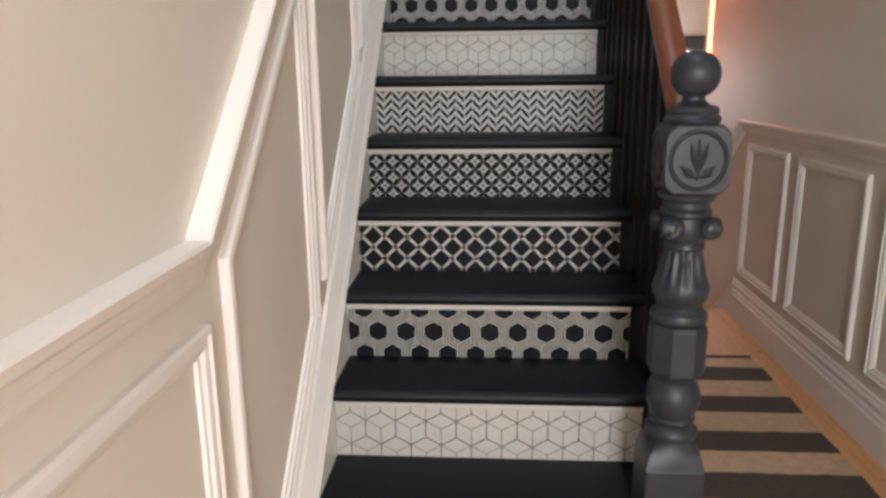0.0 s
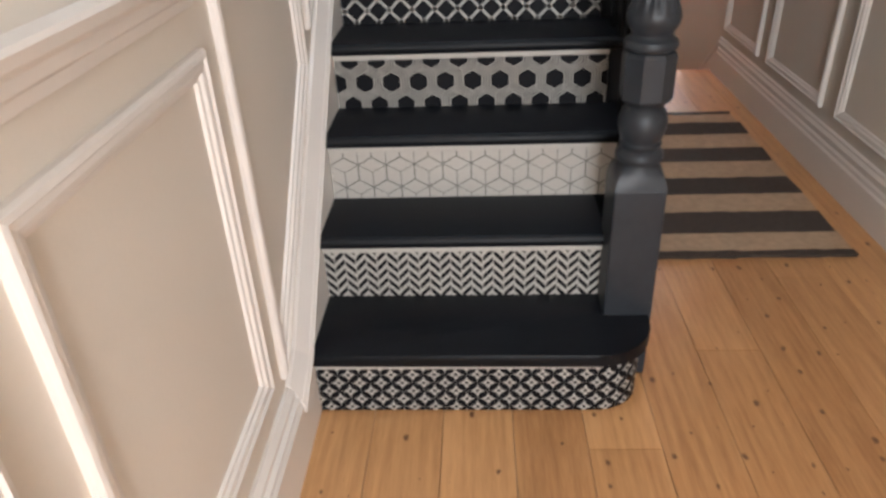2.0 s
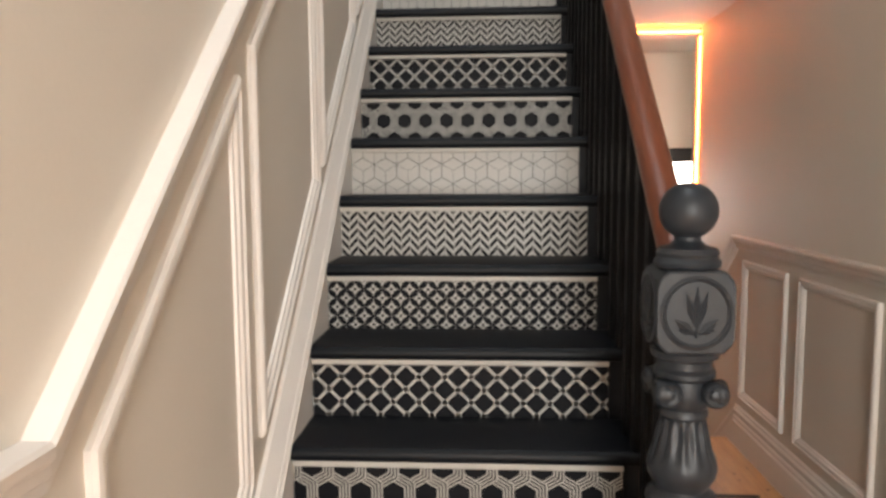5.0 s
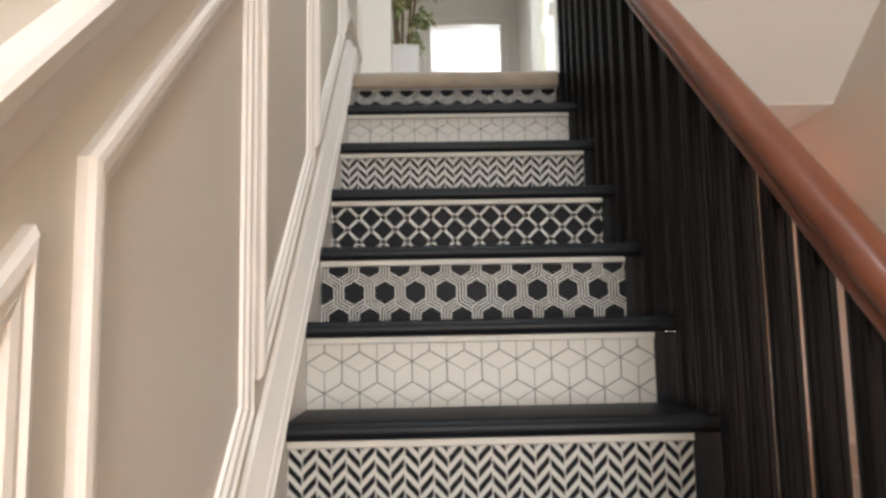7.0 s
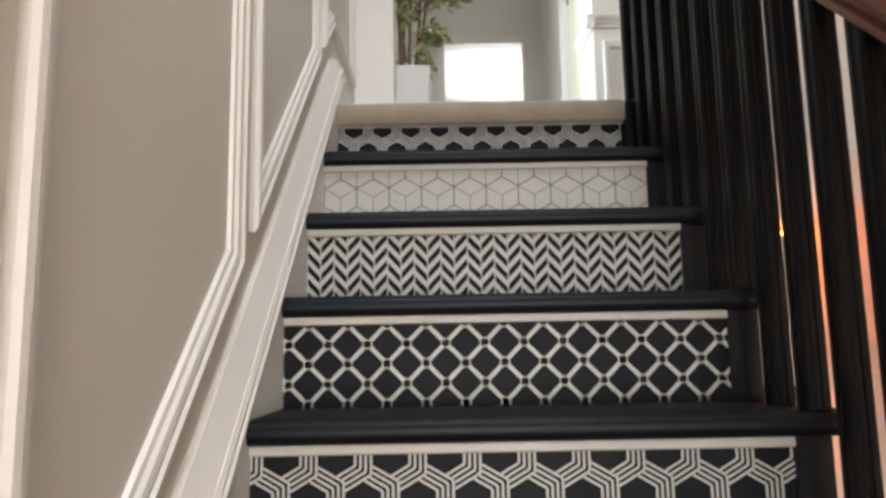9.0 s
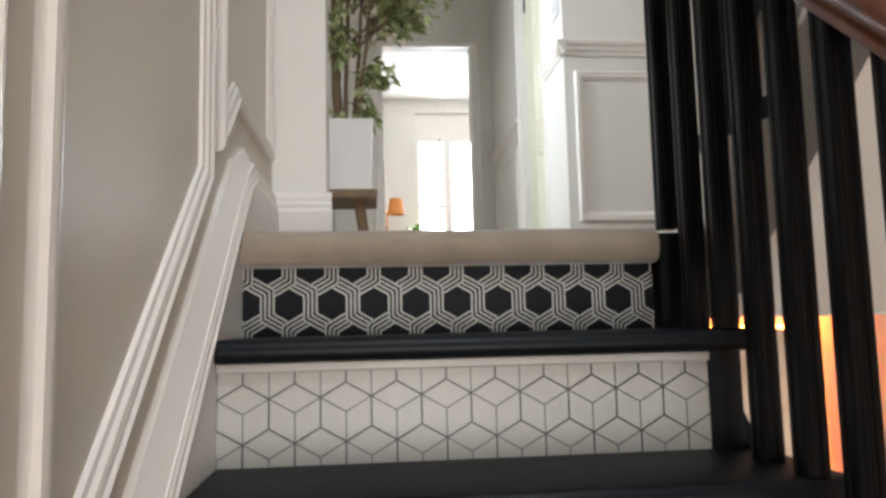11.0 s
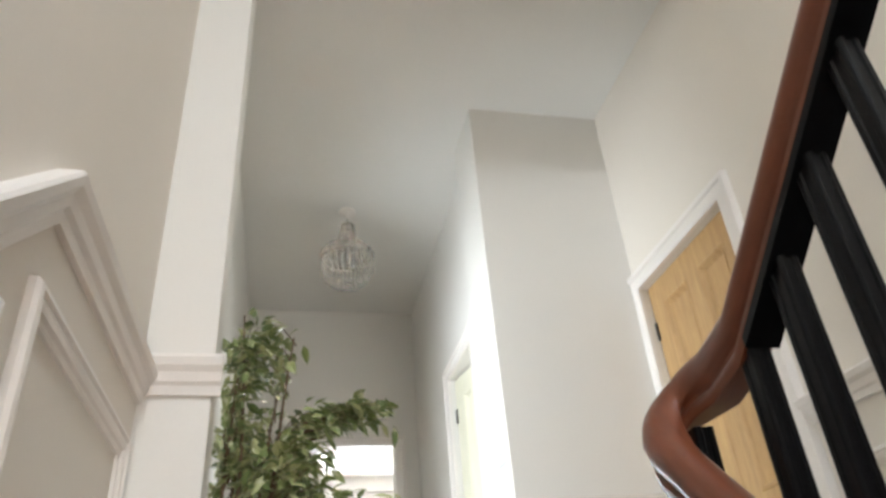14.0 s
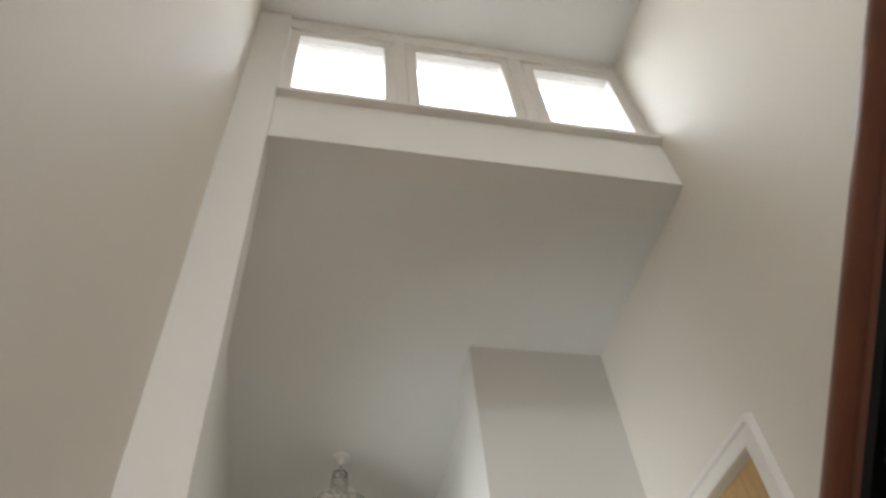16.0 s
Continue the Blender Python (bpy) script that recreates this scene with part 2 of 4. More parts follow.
def inset(poly, d):
    """Anticlockwise convex outline, moved inwards by d."""
    out, n = [], len(poly)
    for i in range(n):
        a, b, c = Vector(poly[i - 1]), Vector(poly[i]), Vector(poly[(i + 1) % n])
        u, v = (b - a).normalized(), (c - b).normalized()
        nu, nv = Vector((-u.y, u.x)), Vector((-v.y, v.x))
        k = 1 + nu.dot(nv)
        m = (nu + nv) / k
        out.append((b.x + m.x * d, b.y + m.y * d))
    return out


PANEL_PROFILE = [(0.0, 0.0), (0.0, 0.010), (0.004, 0.016), (0.012, 0.018), (0.016, 0.013), (0.024, 0.015), (0.032, 0.013), (0.036, 0.008), (0.043, 0.006), (0.046, 0.0)]


def panel_frame(outline, put):
    """A mitred moulding round an outline; put(s, z, n) gives the world place."""
    bm = bmesh.new()
    rings = [[bm.verts.new(put(s, z, n - 0.003 if n == 0 else n)) for s, z in inset(outline, d)] for d, n in PANEL_PROFILE]
    k = len(outline)
    for p, q in zip(rings, rings[1:]):
        for i in range(k):
            j = (i + 1) % k
            bm.faces.new((p[i], p[j], q[j], q[i]))
    return bm


def part(name, bm, material, parent=None, label="", smooth=False):
    """Links a bmesh as one mesh object under a thing or a part."""
    bmesh.ops.recalc_face_normals(bm, faces=bm.faces)
    me = bpy.data.meshes.new(name)
    bm.to_mesh(me)
    bm.free()
    me.materials.append(material)
    if smooth:
        for p in me.polygons:
            p.use_smooth = True
        me.set_sharp_from_angle(angle=radians(42))
    ob = new(name, me)
    if parent is not None:
        ob.parent = parent
    if label:
        ob["label"] = label
    return ob


def thing(name, label, category, group="", at=None):
    ob = new(name)
    ob.empty_display_size = 0.1
    if at is not None:
        ob.matrix_world = at
    return tagged(ob, label, category, group)


def structure(name, bm, material, label, category, smooth=False):
    return tagged(part(name, bm, material, None, "", smooth), label, category, "", "structure")


# ---- plan, in metres ----
RISE, GOING, WIDTH, STEPS = 0.194, 0.212, 0.786, 13
LAND = 2.522
SLOPE = RISE / GOING
RIGHT = 1.81
TOP = 6.665
LEFT = pose(-0.034, 0, 0)
FRONT = pose(0, 3.18, 0)

# ---- large structure ----
wall_left = structure("wall_left", box(-0.25, 0, -4.2, 3.32, -0.8, TOP), WALL, "tall painted stair wall with raised panel mouldings", "wall")
wall_left.matrix_world = LEFT


def left_put(s, z, n):
    return (n, s, z)


def slope_panel(s0, s1):
    return [(s0, SLOPE * s0 + 0.405), (s1, SLOPE * s1 + 0.405), (s1, SLOPE * s1 + 1.245), (s0, SLOPE * s0 + 1.245)]


PANELS = [[(-1.60, 0.29), (-0.95, 0.29), (-0.95, 1.0), (-1.60, 1.0)], [(-2.36, 0.29), (-1.70, 0.29), (-1.70, 1.0), (-2.36, 1.0)],
          [(-0.850, 0.285), (-0.265, 0.285), (-0.265, 1.0), (-0.850, 1.0)],
          slope_panel(-0.182, 0.405), slope_panel(0.485, 1.080), slope_panel(1.140, 1.715), slope_panel(1.785, 2.385),
          [(2.465, 2.66), (2.62, 2.79), (3.11, 2.79), (3.11, 3.50), (2.465, 3.50)]]
for outline in PANELS:
    part("panel_moulding", panel_frame(outline, left_put), TRIM, wall_left)

DADO = [(0.0, -0.068), (0.010, -0.068), (0.013, -0.052), (0.020, -0.046), (0.024, -0.030), (0.034, -0.020), (0.038, -0.006), (0.034, 0.0), (0.0, 0.0)]


def wall_run(path, profile, put):
    """Profile (out, up) along a path of (s, z) in a wall, mitred."""
    bm, rings, n = bmesh.new(), [], len(path)
    for i, p in enumerate(path):
        b = Vector(p)
        u = (b - Vector(path[i - 1])).normalized() if i else (Vector(path[1]) - b).normalized()
        v = (Vector(path[i + 1]) - b).normalized() if i < n - 1 else u
        nu, nv = Vector((-u.y, u.x)), Vector((-v.y, v.x))
        m = (nu + nv) / (1 + nu.dot(nv))
        if i in (0, n - 1):
            m = Vector((0, 1 / max(0.2, nu.y)))
        rings.append([bm.verts.new(put(b.x + m.x * h, b.y + m.y * h, o - (0.003 if o == 0 else 0))) for o, h in profile])
    k = len(profile)
    for p, q in zip(rings, rings[1:]):
        for i in range(k):
            j = (i + 1) % k
            bm.faces.new((p[i], p[j], q[j], q[i]))
    bm.faces.new(rings[0][::-1]), bm.faces.new(rings[-1])
    return bm


part("dado_rail", wall_run([(-3.99, 1.135), (-0.297, 1.135), (2.465, 3.662), (3.19, 3.662)], DADO, left_put), TRIM, wall_left)
SKIRT = [(0.0, -0.20), (0.022, -0.20), (0.022, -0.055), (0.018, -0.045), (0.018, -0.035), (0.012, -0.028), (0.012, -0.014), (0.005, 0.0), (0.0, 0.0)]
part("skirting", wall_run([(-3.99, 0.20), (-0.158, 0.20)], [(a * 1.6, b) for a, b in SKIRT], left_put), TRIM, wall_left)
part("skirting", wall_run([(2.68, LAND + 0.195), (3.19, LAND + 0.195)], SKIRT, left_put), TRIM, wall_left)
# wall string beside the treads, with its capping
string = [(-0.16, 0.0), (-0.16, 0.158), (-0.06, 0.205), (2.60, SLOPE * 2.60 + 0.26), (2.68, LAND + 0.165), (2.68, LAND - 0.3), (0.4, 0.0)]
part("wall_string", prism(string, "x", -0.003, 0.034), TRIM, wall_left)
CAP = [(0.0, -0.03), (0.040, -0.03), (0.041, -0.022), (0.037, -0.018), (0.037, -0.010), (0.034, -0.006), (0.014, 0.032), (0.010, 0.040), (0.0, 0.042)]
part("string_capping", wall_run([(-0.165, 0.158), (-0.06, 0.212), (2.595, SLOPE * 2.595 + 0.26), (2.69, LAND + 0.155)], CAP, left_put), TRIM, wall_left)

wall_right = structure("wall_right", box(RIGHT, RIGHT + 0.2, -4.2, 3.525, -0.8, TOP), WALL, "painted hall wall with dado and raised panels", "wall")


def right_put(s, z, n):
    return (RIGHT - n, s, z)


for a, b in ((2.205, 2.735), (1.455, 2.075), (0.69, 1.32), (-0.08, 0.55), (-0.86, -0.22), (-1.64, -1.0)):
    part("panel_moulding", panel_frame([(a, 0.255), (b, 0.255), (b, 0.985), (a, 0.985)], right_put), TRIM, wall_right)
part("dado_rail", wall_run([(-3.99, 1.105), (2.86, 1.105), (3.525, 0.53)], DADO, right_put), TRIM, wall_right)
HALL_SKIRT = [(0.0, -0.21), (0.024, -0.21), (0.024, -0.085), (0.018, -0.078), (0.018, -0.062), (0.012, -0.055), (0.016, -0.03), (0.008, -0.018), (0.008, -0.008), (0.0, 0.0)]
part("skirting", wall_run([(-3.99, 0.21), (2.80, 0.21), (3.525, -0.42)], HALL_SKIRT, right_put), TRIM, wall_right)
part("dado_rail", wall_run([(2.75, 3.705), (3.46, 3.705)], [(a, b * 1.15) for a, b in DADO], right_put), TRIM, wall_right)
part("dado_rail", wall_run([(-0.4, 3.705 + 3.15 * 0.81), (2.75, 3.705)], [(a, b * 1.15) for a, b in DADO], right_put), TRIM, wall_right)
part("panel_moulding", panel_frame([(2.72, 2.82), (3.39, 2.82), (3.39, 3.50), (2.72, 3.50)], right_put), TRIM, wall_right)
part("skirting", wall_run([(2.52, LAND + 0.20), (3.46, LAND + 0.20)], SKIRT, right_put), TRIM, wall_right)
structure("wall_right_upper", box(RIGHT, RIGHT + 0.2, 3.525, 4.215, 4.50, TOP), WALL, "plain painted wall above the pine door", "wall")
structure("wall_right_end", box(RIGHT, RIGHT + 0.2, 4.215, 4.60, 2.36, TOP), WALL, "plain painted landing wall", "wall")

back = bmesh.new()
add_box(back, -0.3, 0.36, -4.2, -4.0, -0.1, TOP), add_box(back, 1.44, RIGHT, -4.2, -4.0, -0.1, TOP), add_box(back, 0.36, 1.44, -4.2, -4.0, 2.5, TOP)
structure("wall_back", back, WALL, "painted hall wall around the open front doorway", "wall")

# ground floor boards lie on a dark subfloor
structure("wall_right_lower", box(RIGHT, RIGHT + 0.2, 3.525, 3.73, -1.0, 2.345), WALL, "painted end of the hall wall", "wall")
structure("door_threshold", box(RIGHT, RIGHT + 0.2, 3.525, 4.215, 2.36, LAND), CARPET, "carpeted threshold of the pine door", "floor")
structure("floor", box(-0.2, RIGHT, -4.3, 2.86, -0.06, -0.022), BLACK, "dark subfloor under the pine boards", "floor")
lower = bmesh.new()
for k in range(3):
    add_box(lower, 0.86, RIGHT, 2.86 + 0.26 * k, 3.12 + 0.26 * k, -1.0, -0.19 * (k + 1))
add_box(lower, 0.3, 3.2, 3.64, 4.7, -1.0, -0.76)
structure("lower_floor", lower, PINE, "pine steps down to the rear hall", "floor")
rear = bmesh.new()
add_box(rear, 0.3, 1.58, 4.5, 4.6, -1.0, 2.34), add_box(rear, 2.20, 3.2, 4.5, 4.6, -1.0, 2.34), add_box(rear, 1.58, 2.20, 4.5, 4.6, -1.0, 0.85), add_box(rear, 1.58, 2.20, 4.5, 4.6, 1.53, 2.34)
structure("wall_rear", rear, WALL, "warm painted rear hall wall around a window", "wall")
structure("wall_rear_side", box(3.1, 3.2, 3.73, 4.5, -1.0, 2.34), WALL, "warm painted rear hall side wall", "wall")
structure("wall_rear_return", box(RIGHT + 0.2, 3.2, 3.6, 3.73, -1.0, 2.34), WALL, "warm painted rear hall return wall", "wall")
structure("wall_under_stairs", prism([(0.24, -0.05), (3.0, -0.05), (3.0, LAND - 0.2), (2.5, LAND - 0.2)], "x", 0.845, 0.865), BLACK, "black panelling below the stair", "wall")
structure("wall_rear_left", box(0.3, 0.4, 2.9, 4.5, -1.0, 2.34), WALL, "warm painted rear hall wall", "wall")
structure("ceiling_rear", box(0.3, 3.2, 3.73, 4.6, 2.34, 2.352), CEIL, "white rear hall ceiling", "ceiling")
structure("bulkhead", box(0.87, RIGHT, 3.60, 3.73, 2.30, 2.345), WALL, "painted bulkhead across the hall", "beam")
structure("ceiling_hall", box(0.87, RIGHT, 2.435, 3.73, 2.345, 2.44), CEIL, "white hall ceiling below the landing", "ceiling")
structure("ceiling_front", box(-0.034, RIGHT, -4.0, -0.75, 2.56, 2.75), CEIL, "white ceiling over the front of the hall", "ceiling")

# rear window
rear_window = tagged(thing("window_rear", "small bright window with a black roller blind", "window"), kind="structure")
part("pane", box(1.58, 2.20, 4.54, 4.548, 0.85, 1.58), PANE, rear_window).visible_shadow = False
part("frame", box(1.84, 1.88, 4.52, 4.57, 0.85, 1.53), TRIM, rear_window)
part("roller_blind", box(1.56, 2.22, 4.44, 4.49, 1.525, 1.628, 0.012), STEEL, rear_window, "black rolled blind")

# landing
land = bmesh.new()
add_box(land, -0.3, 0.792, 2.60, 2.70, LAND - 0.17, LAND), add_box(land, -0.3, 0.868, 2.70, 6.62, LAND - 0.17, LAND), add_box(land, 0.868, RIGHT, 2.488, 4.55, LAND - 0.08, LAND)
add_box(land, 0.868, 1.25, 4.55, 6.62, LAND - 0.17, LAND)
landing_floor = structure("landing_floor", land, CARPET, "pale beige cut-pile carpet on the landing", "floor")
nose = [(2.60, LAND - 0.066), (2.535, LAND - 0.066), (2.518, LAND - 0.060), (2.510, LAND - 0.045), (2.508, LAND - 0.025), (2.514, LAND - 0.010), (2.526, LAND - 0.001), (2.545, LAND + 0.003), (2.60, LAND + 0.001)]
part("carpet_edge", prism(nose, "x", -0.02, 0.790), CARPET, landing_floor, "rolled carpet edge over the top step", True)

# pier and beam with the high windows
pier = structure("pier", box(-0.034, 0.115, 0, 0.14, LAND - 0.05, TOP), WHITE, "white painted pier with moulded base and cap", "pier")
pier.matrix_world = FRONT


def front_put(s, z, n):
    return (s, -n, z)


part("skirting", wall_run([(-0.03, LAND + 0.195), (0.130, LAND + 0.195)], SKIRT, front_put), TRIM, pier)
part("cap_moulding", wall_run([(-0.03, 3.70), (0.135, 3.70)], [(a * 0.8, b * 1.3) for a, b in DADO], front_put), TRIM, pier)
beam = bmesh.new()
add_box(beam, 0.115, RIGHT, 0.02, 0.16, 5.557, 5.865), add_box(beam, 0.115, RIGHT, 0.02, 0.16, 6.575, TOP)
beam_ob = structure("beam", beam, WHITE, "white painted beam below the clerestory windows", "beam")
beam_ob.matrix_world = FRONT
sill = structure("window_sill", box(0.115, RIGHT, -0.02, 0.16, 5.865, 5.892, 0.006), TRIM, "narrow white moulded window sill", "sill")
sill.matrix_world = FRONT
PANES = [(0.165, 0.570), (0.725, 1.160), (1.33, 1.735)]
clerestory = tagged(thing("window_high", "row of three white timber clerestory windows", "window"), kind="structure")
clerestory.matrix_world = FRONT
fr = bmesh.new()
add_box(fr, 0.115, 0.12, 0.03, 0.13, 5.892, 6.575), add_box(fr, 0.62, 0.67, 0.022, 0.13, 5.892, 6.575), add_box(fr, 1.21, 1.265, 0.022, 0.13, 5.892, 6.575), add_box(fr, 1.785, RIGHT, 0.03, 0.13, 5.892, 6.575)
part("frame", fr, TRIM, clerestory)
for a, b in PANES:
    sash = bmesh.new()
    z0, z1 = 5.892, 6.575
    add_box(sash, a - 0.05, a, 0.035, 0.10, z0, z1), add_box(sash, b, b + 0.05, 0.035, 0.10, z0, z1)
    add_box(sash, a, b, 0.035, 0.10, z0, z0 + 0.03), add_box(sash, a, b, 0.035, 0.10, z1 - 0.055, z1)
    so = part("sash", sash, TRIM, clerestory)
    p = part("pane", box(a, b, 0.07, 0.076, z0 + 0.03, z1 - 0.06), PANE, so)
    p.visible_shadow = False
# the gap left in this ceiling is for the assumed rooflight lamp
ch = bmesh.new()
add_box(ch, -0.3, RIGHT + 0.2, 0.4, 3.34, TOP, TOP + 0.1), add_box(ch, -0.3, RIGHT + 0.2, -4.2, -1.2, TOP, TOP + 0.1)
add_box(ch, -0.3, 0.3, -1.2, 0.4, TOP, TOP + 0.1), add_box(ch, 1.5, RIGHT + 0.2, -1.2, 0.4, TOP, TOP + 0.1)
structure("ceiling_high", ch, CEIL, "white ceiling of the stairwell", "ceiling")
structure("ceiling_landing", box(-0.3, RIGHT + 0.2, 3.34, 6.75, 5.557, 5.66), CEIL, "white landing ceiling", "ceiling")

# landing walls
nib = structure("wall_nib", box(1.12, RIGHT, 4.265, 4.40, LAND - 0.1, 5.557), WHITE, "white landing wall with a framed panel and dado", "wall")


def nib_put(s, z, n):
    return (s, 4.265 - n, z)


part("panel_moulding", panel_frame([(1.165, 2.782), (1.61, 2.782), (1.61, 3.475), (1.165, 3.475)], nib_put), TRIM, nib)
part("dado_rail", wall_run([(1.085, 3.6145), (RIGHT, 3.615)], DADO, nib_put), TRIM, nib)
part("skirting", wall_run([(1.101, LAND + 0.1795), (RIGHT, LAND + 0.18)], SKIRT, nib_put), TRIM, nib)
cr = bmesh.new()
add_box(cr, 1.12, 1.33, 4.40, 4.62, LAND - 0.1, 5.557), add_box(cr, 1.20, 1.33, 4.62, 4.93, LAND - 0.1, 5.557), add_box(cr, 1.20, 1.33, 4.93, 5.48, 4.56, 5.557), add_box(cr, 1.20, 1.33, 5.48, 6.72, LAND - 0.1, 5.557)
corridor_right = structure("wall_corridor_right", cr, WHITE, "white corridor wall with dado and panels", "wall")


def corr_put(s, z, n):
    return (1.20 - n, s, z)


part("dado_rail", wall_run([(4.231, 3.615), (4.62, 3.615)], DADO, lambda u, z, n: (1.12 - n, u, z)), TRIM, corridor_right)
part("skirting", wall_run([(4.247, LAND + 0.18), (4.62, LAND + 0.18)], SKIRT, lambda u, z, n: (1.12 - n, u, z)), TRIM, corridor_right)
part("dado_rail", wall_run([(5.55, 3.63), (6.60, 3.63)], DADO, corr_put), TRIM, corridor_right)
part("skirting", wall_run([(5.55, LAND + 0.20), (6.60, LAND + 0.20)], SKIRT, corr_put), TRIM, corridor_right)
part("panel_moulding", panel_frame([(5.68, 2.785), (6.45, 2.785), (6.45, 3.48), (5.68, 3.48)], corr_put), TRIM, corridor_right)
cl = bmesh.new()
add_box(cl, -0.30, -0.034, 3.19, 3.75, LAND - 0.1, 5.557), add_box(cl, -0.30, -0.034, 3.75, 4.55, 4.50, 5.557), add_box(cl, -0.30, -0.034, 4.55, 6.72, LAND - 0.1, 5.557)
structure("wall_corridor_left", cl, WHITE, "white corridor wall beside an open doorway", "wall")
ew = bmesh.new()
add_box(ew, -0.034, 0.34, 6.60, 6.72, LAND - 0.1, 5.557), add_box(ew, 1.03, 1.20, 6.60, 6.72, LAND - 0.1, 5.557), add_box(ew, 0.34, 1.03, 6.60, 6.72, 4.51, 5.557)
structure("wall_corridor_end", ew, WHITE, "white corridor end wall around the bedroom doorway", "wall")
sr = bmesh.new()
add_box(sr, -1.1, -1.0, 3.2, 5.6, LAND - 0.1, 5.3), add_box(sr, -1.0, -0.30, 3.2, 3.3, LAND - 0.1, 5.3), add_box(sr, -1.0, -0.30, 5.5, 5.6, LAND - 0.1, 5.3)
add_box(sr, -1.0, -0.30, 3.3, 5.5, LAND - 0.12, LAND - 0.01), add_box(sr, -1.0, -0.30, 3.3, 5.5, 5.2, 5.3)
structure("wall_side_room", sr, WHITE, "white room beyond the side doorway", "wall")
br = bmesh.new()
add_box(br, 1.33, 2.3, 4.53, 4.60, LAND - 0.1, 5.3), add_box(br, 2.2, 2.3, 4.6, 6.7, LAND - 0.1, 5.3), add_box(br, 1.33, 2.3, 6.60, 6.72, LAND - 0.1, 5.3), add_box(br, 1.33, 2.3, 4.6, 6.6, 5.2, 5.3), add_box(br, 1.33, 2.3, 4.6, 6.6, LAND - 0.1, LAND)
structure("wall_bathroom", br, WHITE, "white room behind the ajar door", "wall")

# bedroom
structure("bedroom_floor", box(-1.6, 2.6, 6.62, 9.95, LAND - 0.1, LAND), CARPET, "pale carpet in the bedroom", "floor")
structure("ceiling_bedroom", box(-1.6, 2.6, 6.72, 10.15, 5.15, 5.25), CEIL, "white bedroom ceiling", "ceiling")
bw = bmesh.new()
WX0, WX1, WZ0, WZ1 = 0.80, 1.75, 2.98, 4.98
add_box(bw, -1.6, WX0, 9.9, 10.1, LAND - 0.1, 5.2), add_box(bw, WX1, 2.6, 9.9, 10.1, LAND - 0.1, 5.2), add_box(bw, WX0, WX1, 9.9, 10.1, LAND - 0.1, WZ0), add_box(bw, WX0, WX1, 9.9, 10.1, WZ1, 5.2)
structure("wall_bedroom_end", bw, WHITE, "white bedroom wall around the window", "wall")
bs = bmesh.new()
add_box(bs, -1.7, -1.6, 6.7, 10.1, LAND - 0.1, 5.2), add_box(bs, 2.6, 2.7, 6.7, 10.1, LAND - 0.1, 5.2), add_box(bs, -1.6, -0.30, 6.63, 6.72, LAND - 0.1, 5.2), add_box(bs, 1.33, 2.6, 6.72, 6.76, LAND - 0.1, 5.2)
structure("wall_bedroom_sides", bs, WHITE, "white bedroom side walls", "wall")
bed_window = tagged(thing("window_bedroom", "tall white casement window full of daylight", "window"), kind="structure")
wf = bmesh.new()
for x0, x1 in ((WX0, WX0 + 0.05), (1.15, 1.25), (WX1 - 0.05, WX1)):
    add_box(wf, x0, x1, 9.95, 10.02, WZ0, WZ1)
for z0, z1 in ((WZ0, WZ0 + 0.07), (3.78, 3.82), (WZ1 - 0.36, WZ1)):
    add_box(wf, WX0 + 0.05, 1.15, 9.955, 10.015, z0, z1), add_box(wf, 1.25, WX1 - 0.05, 9.955, 10.015, z0, z1)
part("frame", wf, TRIM, bed_window)
for a, b in ((WX0 + 0.05, 1.15), (1.25, WX1 - 0.05)):
    part("pane", box(a, b, 9.98, 9.986, WZ0 + 0.07, WZ1 - 0.36), PANE, bed_window).visible_shadow = False
part("sill", box(WX0 - 0.06, WX1 + 0.06, 9.80, 9.95, WZ0 - 0.04, WZ0, 0.01), TRIM, bed_window)
part("blind_cord", tube([(1.10, 9.9, 4.65), (1.10, 9.9, 3.85)], 0.006), STEEL, bed_window)
part("cord_weight", lathe([(0.006, 3.66), (0.016, 3.68), (0.014, 3.74), (0.006, 3.86)], 1.10, 9.9, 10), STEEL, bed_window)


# ---- stairs ----
def offset_lines(bm, segs, width, depth, y):
    """Flat bars of the given width along segments (x, z), standing proud of the plane y."""
    for (x0, z0), (x1, z1) in segs:
        d = Vector((x1 - x0, z1 - z0))
        if d.length < 1e-5:
            continue
        n = Vector((-d.y, d.x)).normalized() * width / 2
        q = [bm.verts.new((x, y - depth, z)) for x, z in ((x0 + n.x, z0 + n.y), (x0 - n.x, z0 - n.y), (x1 - n.x, z1 - n.y), (x1 + n.x, z1 + n.y))]
        bm.faces.new(q)


def clip_poly(poly, x0, x1, z0, z1):
    def cut(pts, f):
        out = []
        for i in range(len(pts)):
            a, b = pts[i - 1], pts[i]
            fa, fb = f(a), f(b)
            if (fa >= 0) != (fb >= 0):
                t = fa / (fa - fb)
                out.append((a[0] + t * (b[0] - a[0]), a[1] + t * (b[1] - a[1])))
            if fb >= 0:
                out.append(b)
        return out
    for f in (lambda p: p[0] - x0, lambda p: x1 - p[0], lambda p: p[1] - z0, lambda p: z1 - p[1]):
        poly = cut(poly, f)
        if len(poly) < 3:
            return []
    return poly


def bar(a, b, w):
    d = Vector((b[0] - a[0], b[1] - a[1]))
    n = Vector((-d.y, d.x)).normalized() * w / 2
    return [(a[0] + n.x, a[1] + n.y), (a[0] - n.x, a[1] - n.y), (b[0] - n.x, b[1] - n.y), (b[0] + n.x, b[1] + n.y)]


